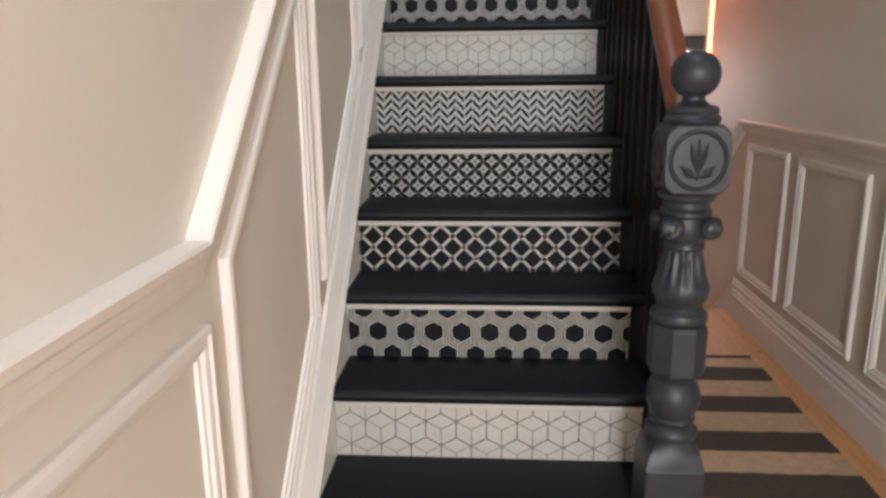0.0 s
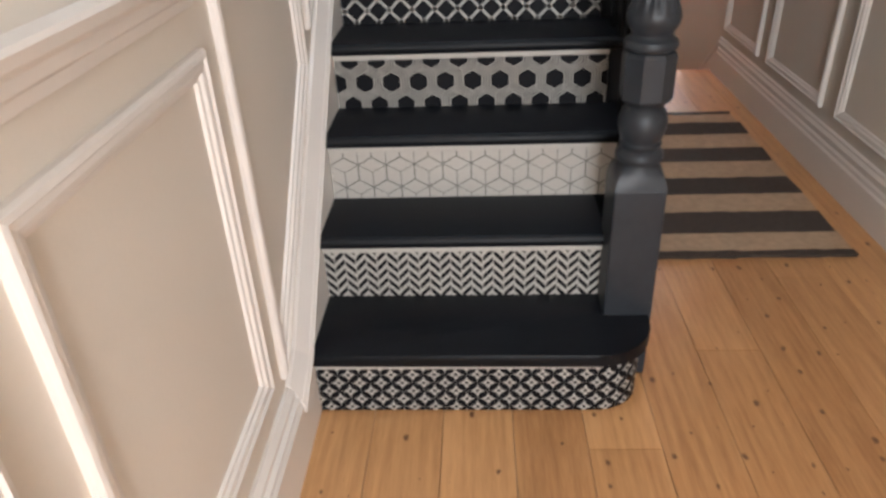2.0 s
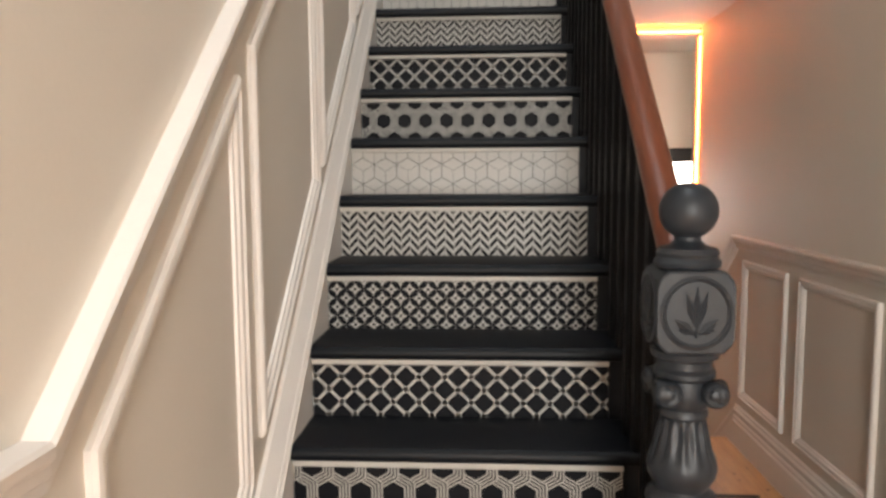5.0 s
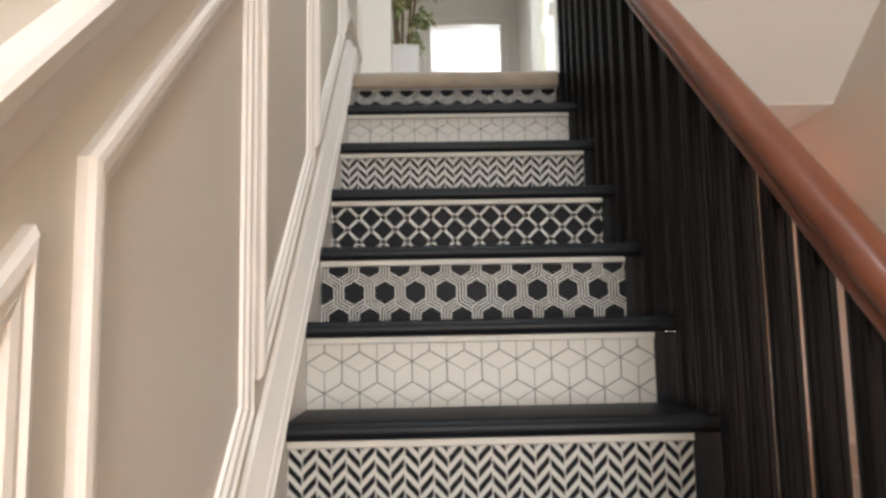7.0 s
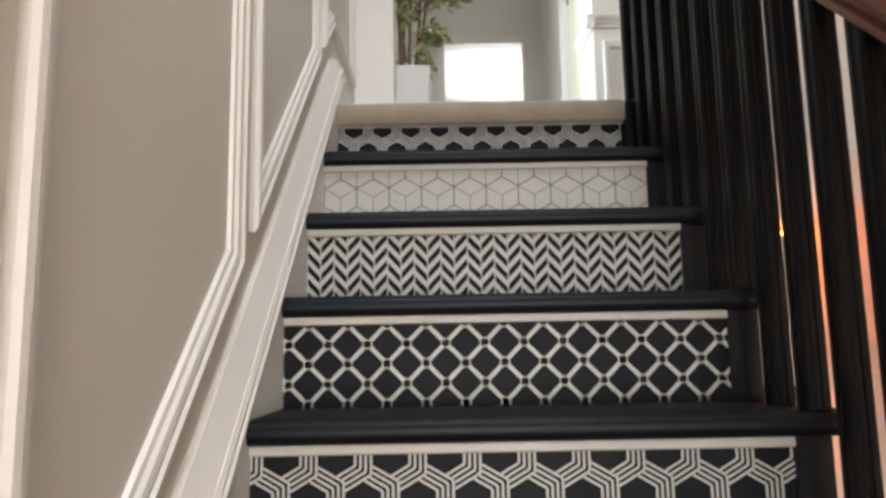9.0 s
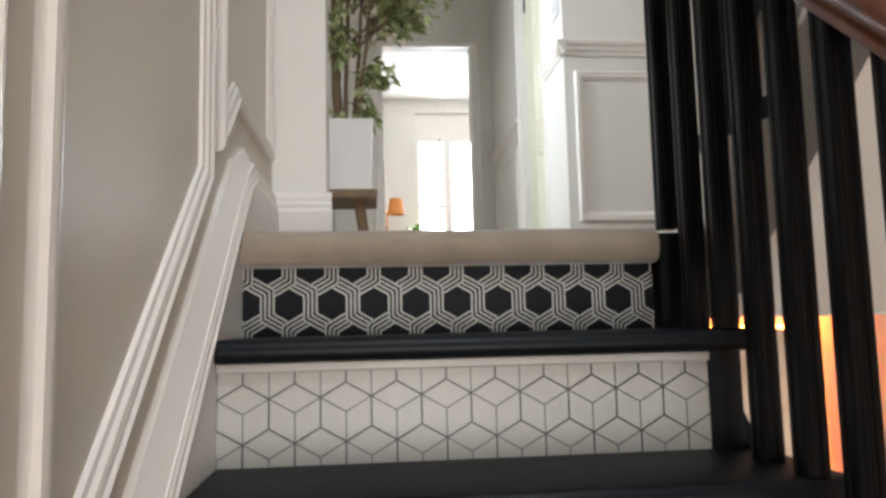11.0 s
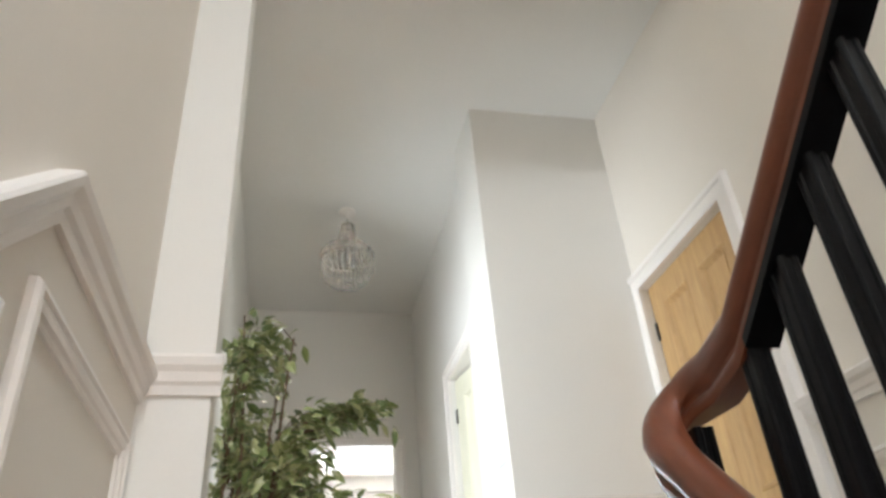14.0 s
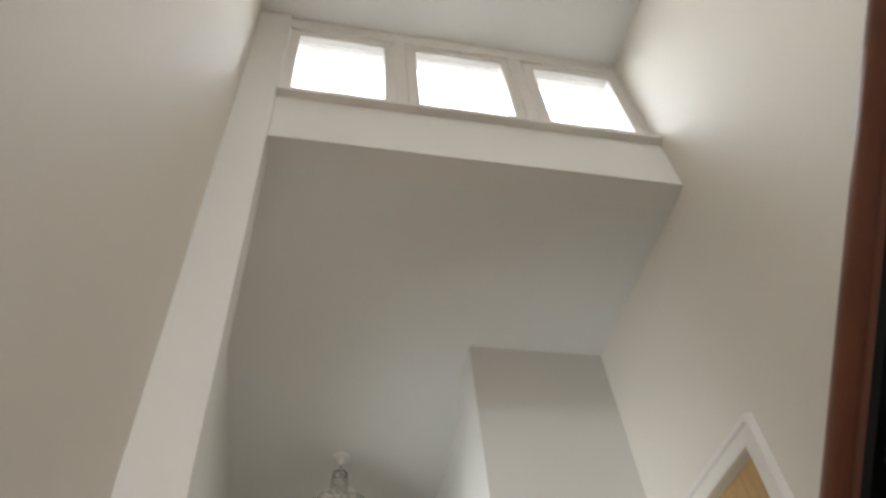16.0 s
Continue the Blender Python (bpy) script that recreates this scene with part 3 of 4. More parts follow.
def hexagon(cx, cz, r):
    return [(cx + r * math.sin(math.pi / 3 * k), cz + r * math.cos(math.pi / 3 * k)) for k in range(6)]


def circles_print(w, h):
    """White ground; leaf-shaped black arcs cross on the diagonals, a small square in each star."""
    out, p = [], w / 14.6
    for i in range(-1, 16):
        for j in range(-1, 5):
            cx, cz = i * p, j * p * 0.98 + 0.012
            for sx in (-1, 1):
                for a, b in ((Vector((cx, cz)), Vector((cx + sx * p / 2, cz + p * 0.49))), (Vector((cx + sx * p / 2, cz + p * 0.49)), Vector((cx, cz + p * 0.98)))):
                    d = b - a
                    n = Vector((-d.y, d.x))
                    out.append([tuple(a + d * t + n * k) for t, k in ((0, 0), (0.2, -0.17), (0.5, -0.26), (0.8, -0.17), (1, 0), (0.8, 0.17), (0.5, 0.26), (0.2, 0.17))])
            for ox, oz in ((0, p * 0.49), (p / 2, 0)):
                q = p * 0.115
                out.append([(cx + ox - q, cz + oz), (cx + ox, cz + oz - q), (cx + ox + q, cz + oz), (cx + ox, cz + oz + q)])
    return out


def chevron_print(w, h):
    out, c, pitch, t = [], w / 28, 0.0285, 0.0152
    for i in range(28):
        up = 1 if i % 2 else -1
        for j in range(-2, 8):
            z = j * pitch + (0.007 if i % 2 else 0)
            x0, x1 = i * c + 0.0012, (i + 1) * c - 0.0012
            dz = up * 0.027
            out.append([(x0, z - dz / 2), (x1, z + dz / 2), (x1, z + dz / 2 + t), (x0, z - dz / 2 + t)])
    return out


def cube_print(w, h):
    dark, pale, p = [], [], w / 10
    r = p / math.sqrt(3)
    for row in range(-1, 4):
        for i in range(-1, 12):
            cx, cz = i * p + (p / 2 if row % 2 else 0), row * 1.5 * r + 0.012
            hx = hexagon(cx, cz, r)
            for k in (0, 1, 2):
                dark.append(bar(hx[k], hx[(k + 1) % 6], 0.0026))
            for k in (1, 3, 5):
                pale.append(bar((cx, cz), hx[k], 0.0021))
    return dark, pale


def weave_print(w, h):
    """Black hexagons between white bands of four lines; each band runs diagonal, upright, diagonal, and tucks under its neighbours."""
    out, p = [], w / 9.98
    r = p / math.sqrt(3)
    for row in range(-2, 4):
        lean = -1 if row % 2 else 1
        for i in range(-2, 12):
            cx, cz = i * p + (p / 2 if row % 2 else 0) + 0.006 + p / 2, h - 0.069 + row * 1.5 * r
            hi, lo = Vector((cx, cz + r / 2)), Vector((cx, cz - r / 2))
            d = Vector((lean * p / 2, -r / 2))
            d.normalize()
            for o in (-0.0114, -0.0038, 0.0038, 0.0114):
                # the four offset lines meet on the bisector of each bend
                n0, n1 = Vector((-d.y, d.x)), Vector((1, 0))
                m = (n0 + n1) / (1 + n0.dot(n1))
                p1, p2 = hi + m * o, lo + m * o
                # ends stop at the edge of the band that crosses over
                reach = r - 0.0158 + 0.577 * abs(o)
                p0, p3 = hi - d * reach + n0 * o, lo + d * reach + n0 * o
                out += [bar(tuple(p0), tuple(p1), 0.0036), bar(tuple(p1), tuple(p2), 0.0036), bar(tuple(p2), tuple(p3), 0.0036)]
    return out


def lattice_print(w, h):
    """White diagonal lattice whose lines thicken into a small lozenge at each crossing."""
    out, p = [], w / 11.33
    z0 = h - 0.035 - 2 * p
    for i in range(-5, 16):
        x = i * p + 0.009
        for sgn in (1, -1):
            out.append(bar((x, z0), (x + sgn * 3 * p, z0 + 3 * p), 0.0074))
        for j in range(7):
            cx, cz, q = x + (p / 2 if j % 2 else 0), z0 + j * p / 2, 0.0098
            out.append([(cx - q, cz), (cx, cz - q), (cx + q, cz), (cx, cz + q)])
    return out


def add_polys(polys, x0, x1, z0, z1, y, ox=0.0, oz=0.0):
    bm = bmesh.new()
    for q in polys:
        q = clip_poly([(x + ox, z + oz) for x, z in q], x0, x1, z0, z1)
        if len(q) >= 3:
            bm.faces.new([bm.verts.new((x, y, z)) for x, z in q])
    return bm


FIRST = -0.025
staircase = thing("staircase", "black painted stairs with black and white patterned risers", "staircase")
ORDER = "ABCDEABCDEBCD"
NAMES = {"A": "riser printed with interlocking black circles", "B": "riser printed with black and white chevrons", "C": "white riser printed with fine cube hexagons",
         "D": "riser printed with black hexagons and white lines", "E": "black riser printed with a white lattice"}
for k, kind in enumerate(ORDER, 1):
    y, z0, z1 = (k - 1) * GOING, (k - 1) * RISE, k * RISE - 0.036
    if k == 1:
        y = FIRST
    if k == STEPS:
        z1 = LAND - 0.052
    x1 = 0.71 if k == 1 else WIDTH
    if k == 2:
        x1 = 0.735
    ground = INK if kind in "DE" else PAPER
    riser = part("riser", box(-0.02, x1, y, y + 0.02, z0, z1), ground, staircase, NAMES[kind])
    part("white_strip", box(0.0, x1, y - 0.012, y, z1 - 0.015, z1, 0.003), PAPER, riser, "narrow white top strip")
    top = z1 - 0.014
    h = top - z0
    if kind == "C":
        d, q = cube_print(WIDTH, h)
        part("pattern", add_polys(d, 0, x1, z0, top, y - 0.0022, 0, z0), LINE, riser, "fine dark hexagon lines")
        part("pattern", add_polys(q, 0, x1, z0, top, y - 0.0012, 0, z0), PALE, riser, "fine grey cube lines")
    else:
        polys = {"A": circles_print, "B": chevron_print, "D": weave_print, "E": lattice_print}[kind](WIDTH, h)
        part("pattern", add_polys(polys, 0, x1, z0, top, y - 0.0015, 0, z0), PAPER if kind in "DE" else INK, riser)
    if k == 1:
        # curved return of the bottom riser round the step's end
        cx, cy, rad = 0.705, 0.115 + FIRST, 0.115
        arc = [(cx + rad * math.sin(a), cy - rad * math.cos(a)) for a in [math.pi / 2 * i / 10 for i in range(11)]]
        bm = bmesh.new()
        ring = [(bm.verts.new((a, b, z0)), bm.verts.new((a, b, z1))) for a, b in arc]
        for (p0, p1), (q0, q1) in zip(ring, ring[1:]):
            bm.faces.new((p0, q0, q1, p1))
        part("riser_return", bm, PAPER, riser, "rounded end of the bottom riser", True)
        bm = bmesh.new()
        length = rad * math.pi / 2
        for q in circles_print(WIDTH, h):
            q = clip_poly(q, 0.705, 0.705 + length, 0.0, h)
            if len(q) < 3:
                continue
            vs = []
            for x, z in q:
                a = (x - 0.705) / rad
                vs.append(bm.verts.new((cx + (rad + 0.0016) * math.sin(a), cy - (rad + 0.0016) * math.cos(a), z0 + z)))
            bm.faces.new(vs)
        part("pattern", bm, INK, riser)

NOSE = 0.024
for k in range(1, STEPS):
    y, z = (k - 1) * GOING, k * RISE
    prof = [(y + GOING + 0.02, z - 0.036), (y - NOSE + 0.012, z - 0.036), (y - NOSE + 0.004, z - 0.032), (y - NOSE, z - 0.022), (y - NOSE, z - 0.014), (y - NOSE + 0.005, z - 0.004), (y - NOSE + 0.014, z), (y + GOING + 0.02, z)]
    if k == 1:
        pts = [(-0.005, FIRST - NOSE), (0.70, FIRST - NOSE)] + [(0.70 + 0.142 * math.sin(a), 0.118 + FIRST - 0.142 * math.cos(a)) for a in [math.pi / 2 * i / 10 for i in range(1, 11)]] + [(0.842, 0.14), (0.842, 0.232), (-0.005, 0.232)]
        part("tread", prism(pts, "z", z - 0.036, z, 0.009), BLACK, staircase, "curtail bottom tread with rounded end", True)
    else:
        part("tread", prism(prof, "x", -0.004, 0.735 if k in (2,) else 0.866), BLACK, staircase, "", True)
outline = [(0.24, 0.0), (0.24, RISE * 2 - 0.04)]
for k in range(2, STEPS):
    outline += [(k * GOING, k * RISE - 0.037), (k * GOING, (k + 1) * RISE - 0.037)]
outline = outline[:-1]
outline[-1] = (2.51, outline[-1][1])
outline += [(2.51, 2.05), (0.6, 0.0)]
part("landing_string", box(0.7925, 0.866, 2.515, 2.698, LAND - 0.25, LAND - 0.010), BLACK, staircase, "black landing edge below the balusters")
part("outer_string", prism(outline, "x", 0.788, 0.844), BLACK, staircase, "black outer string below the balusters")
# step undersides close the stair from below
part("carriage", prism([(0.06, 0.0), (2.56, 2.56 * SLOPE - 0.06), (2.56, 2.56 * SLOPE - 0.24), (0.3, 0.0)], "x", 0.0, 0.79), BLACK, staircase, "dark closed underside")


def baluster(h, s=0.0184):
    """Square baluster with grooved faces and stopped chamfers."""
    bm = bmesh.new()
    c, g = 0.005, 0.0025
    out = []
    for a in range(4):
        rot = Matrix.Rotation(a * math.pi / 2, 2)
        for p in ((-s + c, -s), (-0.006, -s), (-0.004, -s + g), (0.004, -s + g), (0.006, -s), (s - c, -s), (s - c * 0.4, -s + c * 0.4)):
            q = rot @ Vector(p)
            out.append((q.x, q.y))
    add_prism(bm, out, "z", 0, h)
    return bm


BX = 0.823
rail_low = 0.890
for k in range(2, STEPS + 1):
    for j in (0, 1):
        y = (k - 1) * GOING + 0.002 + j * GOING / 2
        if k == STEPS and j:
            continue
        z = k * RISE if k < STEPS else LAND
        h = SLOPE * y + rail_low - z + 0.03
        if k == 2 and j == 0:
            continue
        b = part("baluster", baluster(h), BALUSTER, staircase)
        b.location = (BX, y, z)

RAIL = [(-0.022, -0.004), (0.022, -0.004), (0.026, 0.004), (0.026, 0.013), (0.020, 0.020), (0.021, 0.026), (0.031, 0.034), (0.035, 0.048), (0.033, 0.062), (0.026, 0.076), (0.014, 0.084), (0.0, 0.086),
        (-0.014, 0.084), (-0.026, 0.076), (-0.033, 0.062), (-0.035, 0.048), (-0.031, 0.034), (-0.021, 0.026), (-0.020, 0.020), (-0.026, 0.013), (-0.026, 0.004)]
X2 = 0.915


def rail2_low(y):
    return 3.392 + 0.808 * (2.478 - y)


path, sides = [], []
y0 = 0.20
for i in range(13):
    y = y0 + (2.545 - y0) * i / 12
    path.append((BX, y, SLOPE * y + rail_low)), sides.append((1, 0, 0))
zA = path[-1][2]
cx, rad = (BX + X2) / 2, (X2 - BX) / 2
for i in range(1, 11):
    a = math.pi * i / 10
    yy = 2.555 + rad * math.sin(a) * 1.9
    zz = zA + (rail2_low(2.50) - zA) * (1 - (1 - i / 10) ** 2.2)
    path.append((cx - rad * math.cos(a), yy, zz)), sides.append((math.cos(a), math.sin(a) * -1, 0))
for i in range(0, 13):
    y = 2.47 - 2.5 * i / 12
    path.append((X2, y, rail2_low(y))), sides.append((-1, 0, 0))
handrail = tagged(part("handrail", sweep(path, RAIL, sides), MAHOGANY, None, "", True), "polished mahogany handrail turning back at the landing", "handrail")

under = [(X2, 2.44 - 2.45 * i / 6, rail2_low(2.44 - 2.45 * i / 6) - 0.014) for i in range(7)]
part("underside", sweep(under, [(-0.027, 0.0), (0.027, 0.0), (0.027, 0.016), (-0.027, 0.016)], [(-1, 0, 0)] * 7), BALUSTER, handrail, "black fillet below the rail")

# newel post
newel = thing("newel_post", "charcoal painted carved newel post with ball finial", "newel post", at=pose(0.79, 0.175, 0))
sq = lambda r: [(-r, -r), (r, -r), (r, r), (-r, r)]
part("base_block", prism(sq(0.061), "z", 0.0, 0.545, 0.004), NEWEL, newel)
shoulder = bmesh.new()
rings = []
for z, r, sides8 in ((0.545, 0.061, 0), (0.575, 0.058, 0.3), (0.598, 0.048, 0.7), (0.605, 0.042, 1.0)):
    ring = []
    for i in range(32):
        a = 2 * math.pi * i / 32
        square = 1 / max(abs(math.cos(a)), abs(math.sin(a)))
        ring.append(shoulder.verts.new((r * (square * (1 - sides8) + sides8) * math.cos(a), r * (square * (1 - sides8) + sides8) * math.sin(a), z)))
    rings.append(ring)
for p, q in zip(rings, rings[1:]):
    for i in range(32):
        shoulder.faces.new((p[i], p[(i + 1) % 32], q[(i + 1) % 32], q[i]))
part("shoulder", shoulder, NEWEL, newel, "", True)
part("turned_bulb", lathe([(0.040, 0.600), (0.052, 0.604), (0.056, 0.612), (0.055, 0.622), (0.048, 0.630), (0.044, 0.634), (0.047, 0.640), (0.049, 0.646), (0.045, 0.652), (0.048, 0.660), (0.055, 0.682), (0.056, 0.700), (0.050, 0.722), (0.042, 0.732), (0.044, 0.740)], 0, 0, 32), NEWEL, newel, "", True)
part("octagon_block", lathe([(0.044, 0.738), (0.055, 0.747), (0.060, 0.755), (0.060, 0.848), (0.055, 0.857), (0.044, 0.862)], 0, 0, 8, math.pi / 8), NEWEL, newel)
part("ring", lathe([(0.044, 0.858), (0.056, 0.864), (0.059, 0.872), (0.056, 0.882), (0.047, 0.887), (0.043, 0.896)], 0, 0, 32), NEWEL, newel, "", True)
vase = bmesh.new()
rings = []
for r, z, f in ((0.043, 0.894, 0), (0.048, 0.904, 0), (0.055, 0.916, 0), (0.0575, 0.930, 0), (0.055, 0.944, 0.2), (0.049, 0.956, 0.8), (0.044, 0.972, 1.2), (0.040, 0.990, 1.3), (0.037, 1.006, 1.0), (0.036, 1.014, 0), (0.040, 1.018, 0), (0.040, 1.026, 0), (0.036, 1.032, 0)):
    rings.append([vase.verts.new(((r + f * 0.0022 * math.cos(14 * 2 * math.pi * i / 84)) * math.cos(2 * math.pi * i / 84), (r + f * 0.0022 * math.cos(14 * 2 * math.pi * i / 84)) * math.sin(2 * math.pi * i / 84), z)) for i in range(84)])
for p, q in zip(rings, rings[1:]):
    for i in range(84):
        vase.faces.new((p[i], p[(i + 1) % 84], q[(i + 1) % 84], q[i]))
part("fluted_vase", vase, NEWEL, newel, "", True)
cap_bm = lathe([(0.036, 1.030), (0.044, 1.040), (0.046, 1.060), (0.044, 1.080), (0.050, 1.086), (0.050, 1.094), (0.044, 1.100), (0.044, 1.112), (0.054, 1.118), (0.056, 1.128), (0.050, 1.134)], 0, 0, 32)
part("capital", cap_bm, NEWEL, newel, "", True)
for a in range(4):
    for s in (-1, 1):
        bm = bmesh.new()
        add_lathe(bm, [(0.004, -0.010), (0.021, -0.010), (0.022, -0.004), (0.022, 0.004), (0.019, 0.008), (0.014, 0.004), (0.011, 0.004), (0.009, 0.010), (0.003, 0.012)], 0, 0, 20)
        bmesh.ops.transform(bm, matrix=Matrix.Rotation(a * math.pi / 2, 4, "Z") @ Matrix.Translation((s * 0.037, -0.048, 1.064)) @ Matrix.Rotation(math.pi / 2, 4, "X"), verts=bm.verts)
        part("scroll", bm, NEWEL, newel, "", True)
block = prism([(-0.044, 1.132), (0.044, 1.132), (0.058, 1.146), (0.060, 1.160), (0.060, 1.236), (0.058, 1.250), (0.044, 1.264), (-0.044, 1.264), (-0.058, 1.250), (-0.060, 1.236), (-0.060, 1.160), (-0.058, 1.146)], "y", -0.060, 0.060, 0.004)
part("carved_block", block, NEWEL, newel)
for a in range(4):
    ros = bmesh.new()
    # round sunk frame with a three-leaf spray
    n = 28
    r_in = [ros.verts.new((0.047 * math.cos(2 * math.pi * i / n), -0.0602, 1.198 + 0.050 * math.sin(2 * math.pi * i / n))) for i in range(n)]
    r_mid = [ros.verts.new((0.051 * math.cos(2 * math.pi * i / n), -0.0632, 1.198 + 0.054 * math.sin(2 * math.pi * i / n))) for i in range(n)]
    r_out = [ros.verts.new((0.057 * math.cos(2 * math.pi * i / n), -0.0602, 1.198 + 0.060 * math.sin(2 * math.pi * i / n))) for i in range(n)]
    for i in range(n):
        j = (i + 1) % n
        ros.faces.new((r_in[i], r_in[j], r_mid[j], r_mid[i])), ros.faces.new((r_mid[i], r_mid[j], r_out[j], r_out[i]))
    turn = Matrix.Rotation(a * math.pi / 2, 3, "Z")
    bmesh.ops.rotate(ros, verts=ros.verts, cent=(0, 0, 0), matrix=turn)
    rosette = part("rosette", ros, NEWEL, newel, "round carved frame with a leaf spray")
    for ang, length, wide, base in ((0, 0.078, 0.007, -0.034), (15, 0.066, 0.0065, -0.028), (-15, 0.066, 0.0065, -0.028), (52, 0.044, 0.0085, -0.036), (-52, 0.044, 0.0085, -0.036), (84, 0.030, 0.006, -0.030), (-84, 0.030, 0.006, -0.030), (180, 0.014, 0.004, -0.026)):
        leaf = bmesh.new()
        d = Vector((math.sin(radians(ang)), math.cos(radians(ang))))
        q = Vector((d.y, -d.x))
        o = Vector((0, base))
        ridge = [leaf.verts.new((0, 0, 0)) for _ in range(3)]
        for v, t, h in zip(ridge, (0, 0.5, 1), (0.001, 0.0046, 0.001)):
            p = o + d * length * t
            v.co = (p.x, -0.061 - h, 1.198 + p.y)
        for s in (-1, 1):
            p = o + d * length * 0.5 + q * wide * s
            e = leaf.verts.new((p.x, -0.0605, 1.198 + p.y))
            leaf.faces.new((ridge[0], ridge[1], e)), leaf.faces.new((ridge[1], ridge[2], e))
        bmesh.ops.rotate(leaf, verts=leaf.verts, cent=(0, 0, 0), matrix=turn)
        part("carved_leaf", leaf, NEWEL, rosette, "", True)
part("neck", lathe([(0.042, 1.262), (0.052, 1.266), (0.054, 1.274), (0.048, 1.282), (0.050, 1.288), (0.046, 1.296), (0.030, 1.300), (0.021, 1.308), (0.021, 1.314), (0.026, 1.318)], 0, 0, 32), NEWEL, newel, "", True)
part("ball_finial", lathe([(0.046 * math.sin(a) + 0.001, 1.356 - 0.046 * math.cos(a)) for a in [0.45 + (math.pi - 0.47) * i / 16 for i in range(17)]], 0, 0, 32), NEWEL, newel, "", True)

# upper flight, rising back over the hall
upper = thing("upper_staircase", "black stairs to the attic with white cut string", "staircase")
for k in range(1, 14):
    y, z = 2.48 - 0.216 * (k - 1), LAND + 0.172 * k
    prof = [(y - 0.25, z - 0.03), (y + 0.010, z - 0.03), (y + 0.020, z - 0.024), (y + 0.022, z - 0.012), (y + 0.016, z - 0.002), (y + 0.006, z), (y - 0.25, z)]
    part("tread", prism(prof, "x", 0.862, RIGHT), BLACK, upper, "", True)
    part("riser", box(0.885, RIGHT, y - 0.02, y, z - 0.172, z - 0.03), TRIM, upper)
    br_bm = bmesh.new()
    add_prism(br_bm, [(y - 0.02, z - 0.03), (y - 0.21, z - 0.03), (y - 0.205, z - 0.05), (y - 0.15, z - 0.06), (y - 0.12, z - 0.09), (y - 0.07, z - 0.11), (y - 0.03, z - 0.13)], "x", 0.866, 0.874)
    part("bracket", br_bm, TRIM, upper, "white scroll bracket under the tread end")
    curl = lathe([(0.012, 0.0), (0.026, 0.0), (0.028, 0.004), (0.026, 0.010), (0.014, 0.010)], 0, 0, 18)
    bmesh.ops.transform(curl, matrix=Matrix.Translation((0.866, y - 0.075, z - 0.072)) @ Matrix.Rotation(-math.pi / 2, 4, "Y"), verts=curl.verts)
    part("scroll", curl, TRIM, upper, "", True)
    for j in (0, 1):
        yy = y - 0.021 - j * 0.108
        b = part("baluster", baluster(rail2_low(yy) - z + 0.01, 0.0172), BALUSTER, upper)
        b.location = (X2, yy, z)
b = part("baluster", baluster(0.83, 0.0172), BALUSTER, upper)
b.location = (0.900, 2.620, LAND)
stp = [(2.48, LAND - 0.16)]
for k in range(1, 14):
    y, z = 2.48 - 0.216 * (k - 1), LAND + 0.172 * k
    stp += [(y, z - 0.03), (y - 0.216, z - 0.03)]
stp += [(2.48 - 0.216 * 13, 4.548), (2.418, 2.351), (2.48, 2.351)]
part("cut_string", prism(stp, "x", 0.874, 0.892), TRIM, upper, "white cut string")
part("soffit", prism([(2.432, 2.350), (2.452, 2.438), (-0.33, 4.64), (-0.33, 4.558)], "x", 0.892, RIGHT), CEIL, upper, "white sloping soffit")
landing_edge = structure("attic_floor", box(0.87, RIGHT, -4.0, -0.332, 4.56, 4.74), CEIL, "floor edge of the upper landing", "floor")


# ---- doors ----
def panel_door(name, label, width, height, material, at, knob):
    """Four-panel door; x across, y depth, z up from its hinge foot."""
    d = thing(name, label, "door", at=at)
    st, mid = 0.105, height * 0.46
    for a, b in ((0, st), (width - st, width)):
        part("stile", box(a, b, 0, 0.036, 0.006, height, 0.002), material, d)
    for a, b in ((0.006, 0.20), (mid - 0.09, mid + 0.09), (height - 0.11, height)):
        part("rail", box(st, width - st, 0.001, 0.035, a, b), material, d)
    cx = width / 2
    for a, b in ((0.20, mid - 0.09), (mid + 0.09, height - 0.11)):
        part("muntin", box(cx - 0.045, cx + 0.045, 0.001, 0.035, a, b), material, d)
        for x0, x1 in ((st, cx - 0.045), (cx + 0.045, width - st)):
            pan = box(x0, x1, 0.020, 0.028, a, b)
            ring = [[pan.verts.new((x, yy, z)) for x, z in ((x0 + o, a + o), (x1 - o, a + o), (x1 - o, b - o), (x0 + o, b - o))] for o, yy in ((0, 0.002), (0.006, -0.003), (0.014, 0.002), (0.020, 0.012), (0.030, 0.0198))]
            for p, q in zip(ring, ring[1:]):
                for i in range(4):
                    pan.faces.new((p[i], p[(i + 1) % 4], q[(i + 1) % 4], q[i]))
            part("panel", pan, material, d)
    kb = lathe([(0.026, 0.0), (0.026, 0.004), (0.010, 0.008), (0.010, 0.028), (0.024, 0.038), (0.027, 0.050), (0.020, 0.060), (0.004, 0.063)], 0, 0, 20)
    bmesh.ops.transform(kb, matrix=Matrix.Translation((width - 0.055, 0.0, 1.0)) @ Matrix.Rotation(math.pi / 2, 4, "X"), verts=kb.verts)
    part("knob", kb, knob, d, "", True)
    for z in (0.22, height - 0.25):
        part("hinge", box(-0.006, 0.012, -0.006, 0.012, z, z + 0.08), STEEL, d)
    return d


panel_door("pine_door", "stripped pine four-panel door, closed", 0.685, 1.975, PINE_DOOR, pose(RIGHT + 0.03, 4.212, LAND, 0, 0, -90), STEEL)


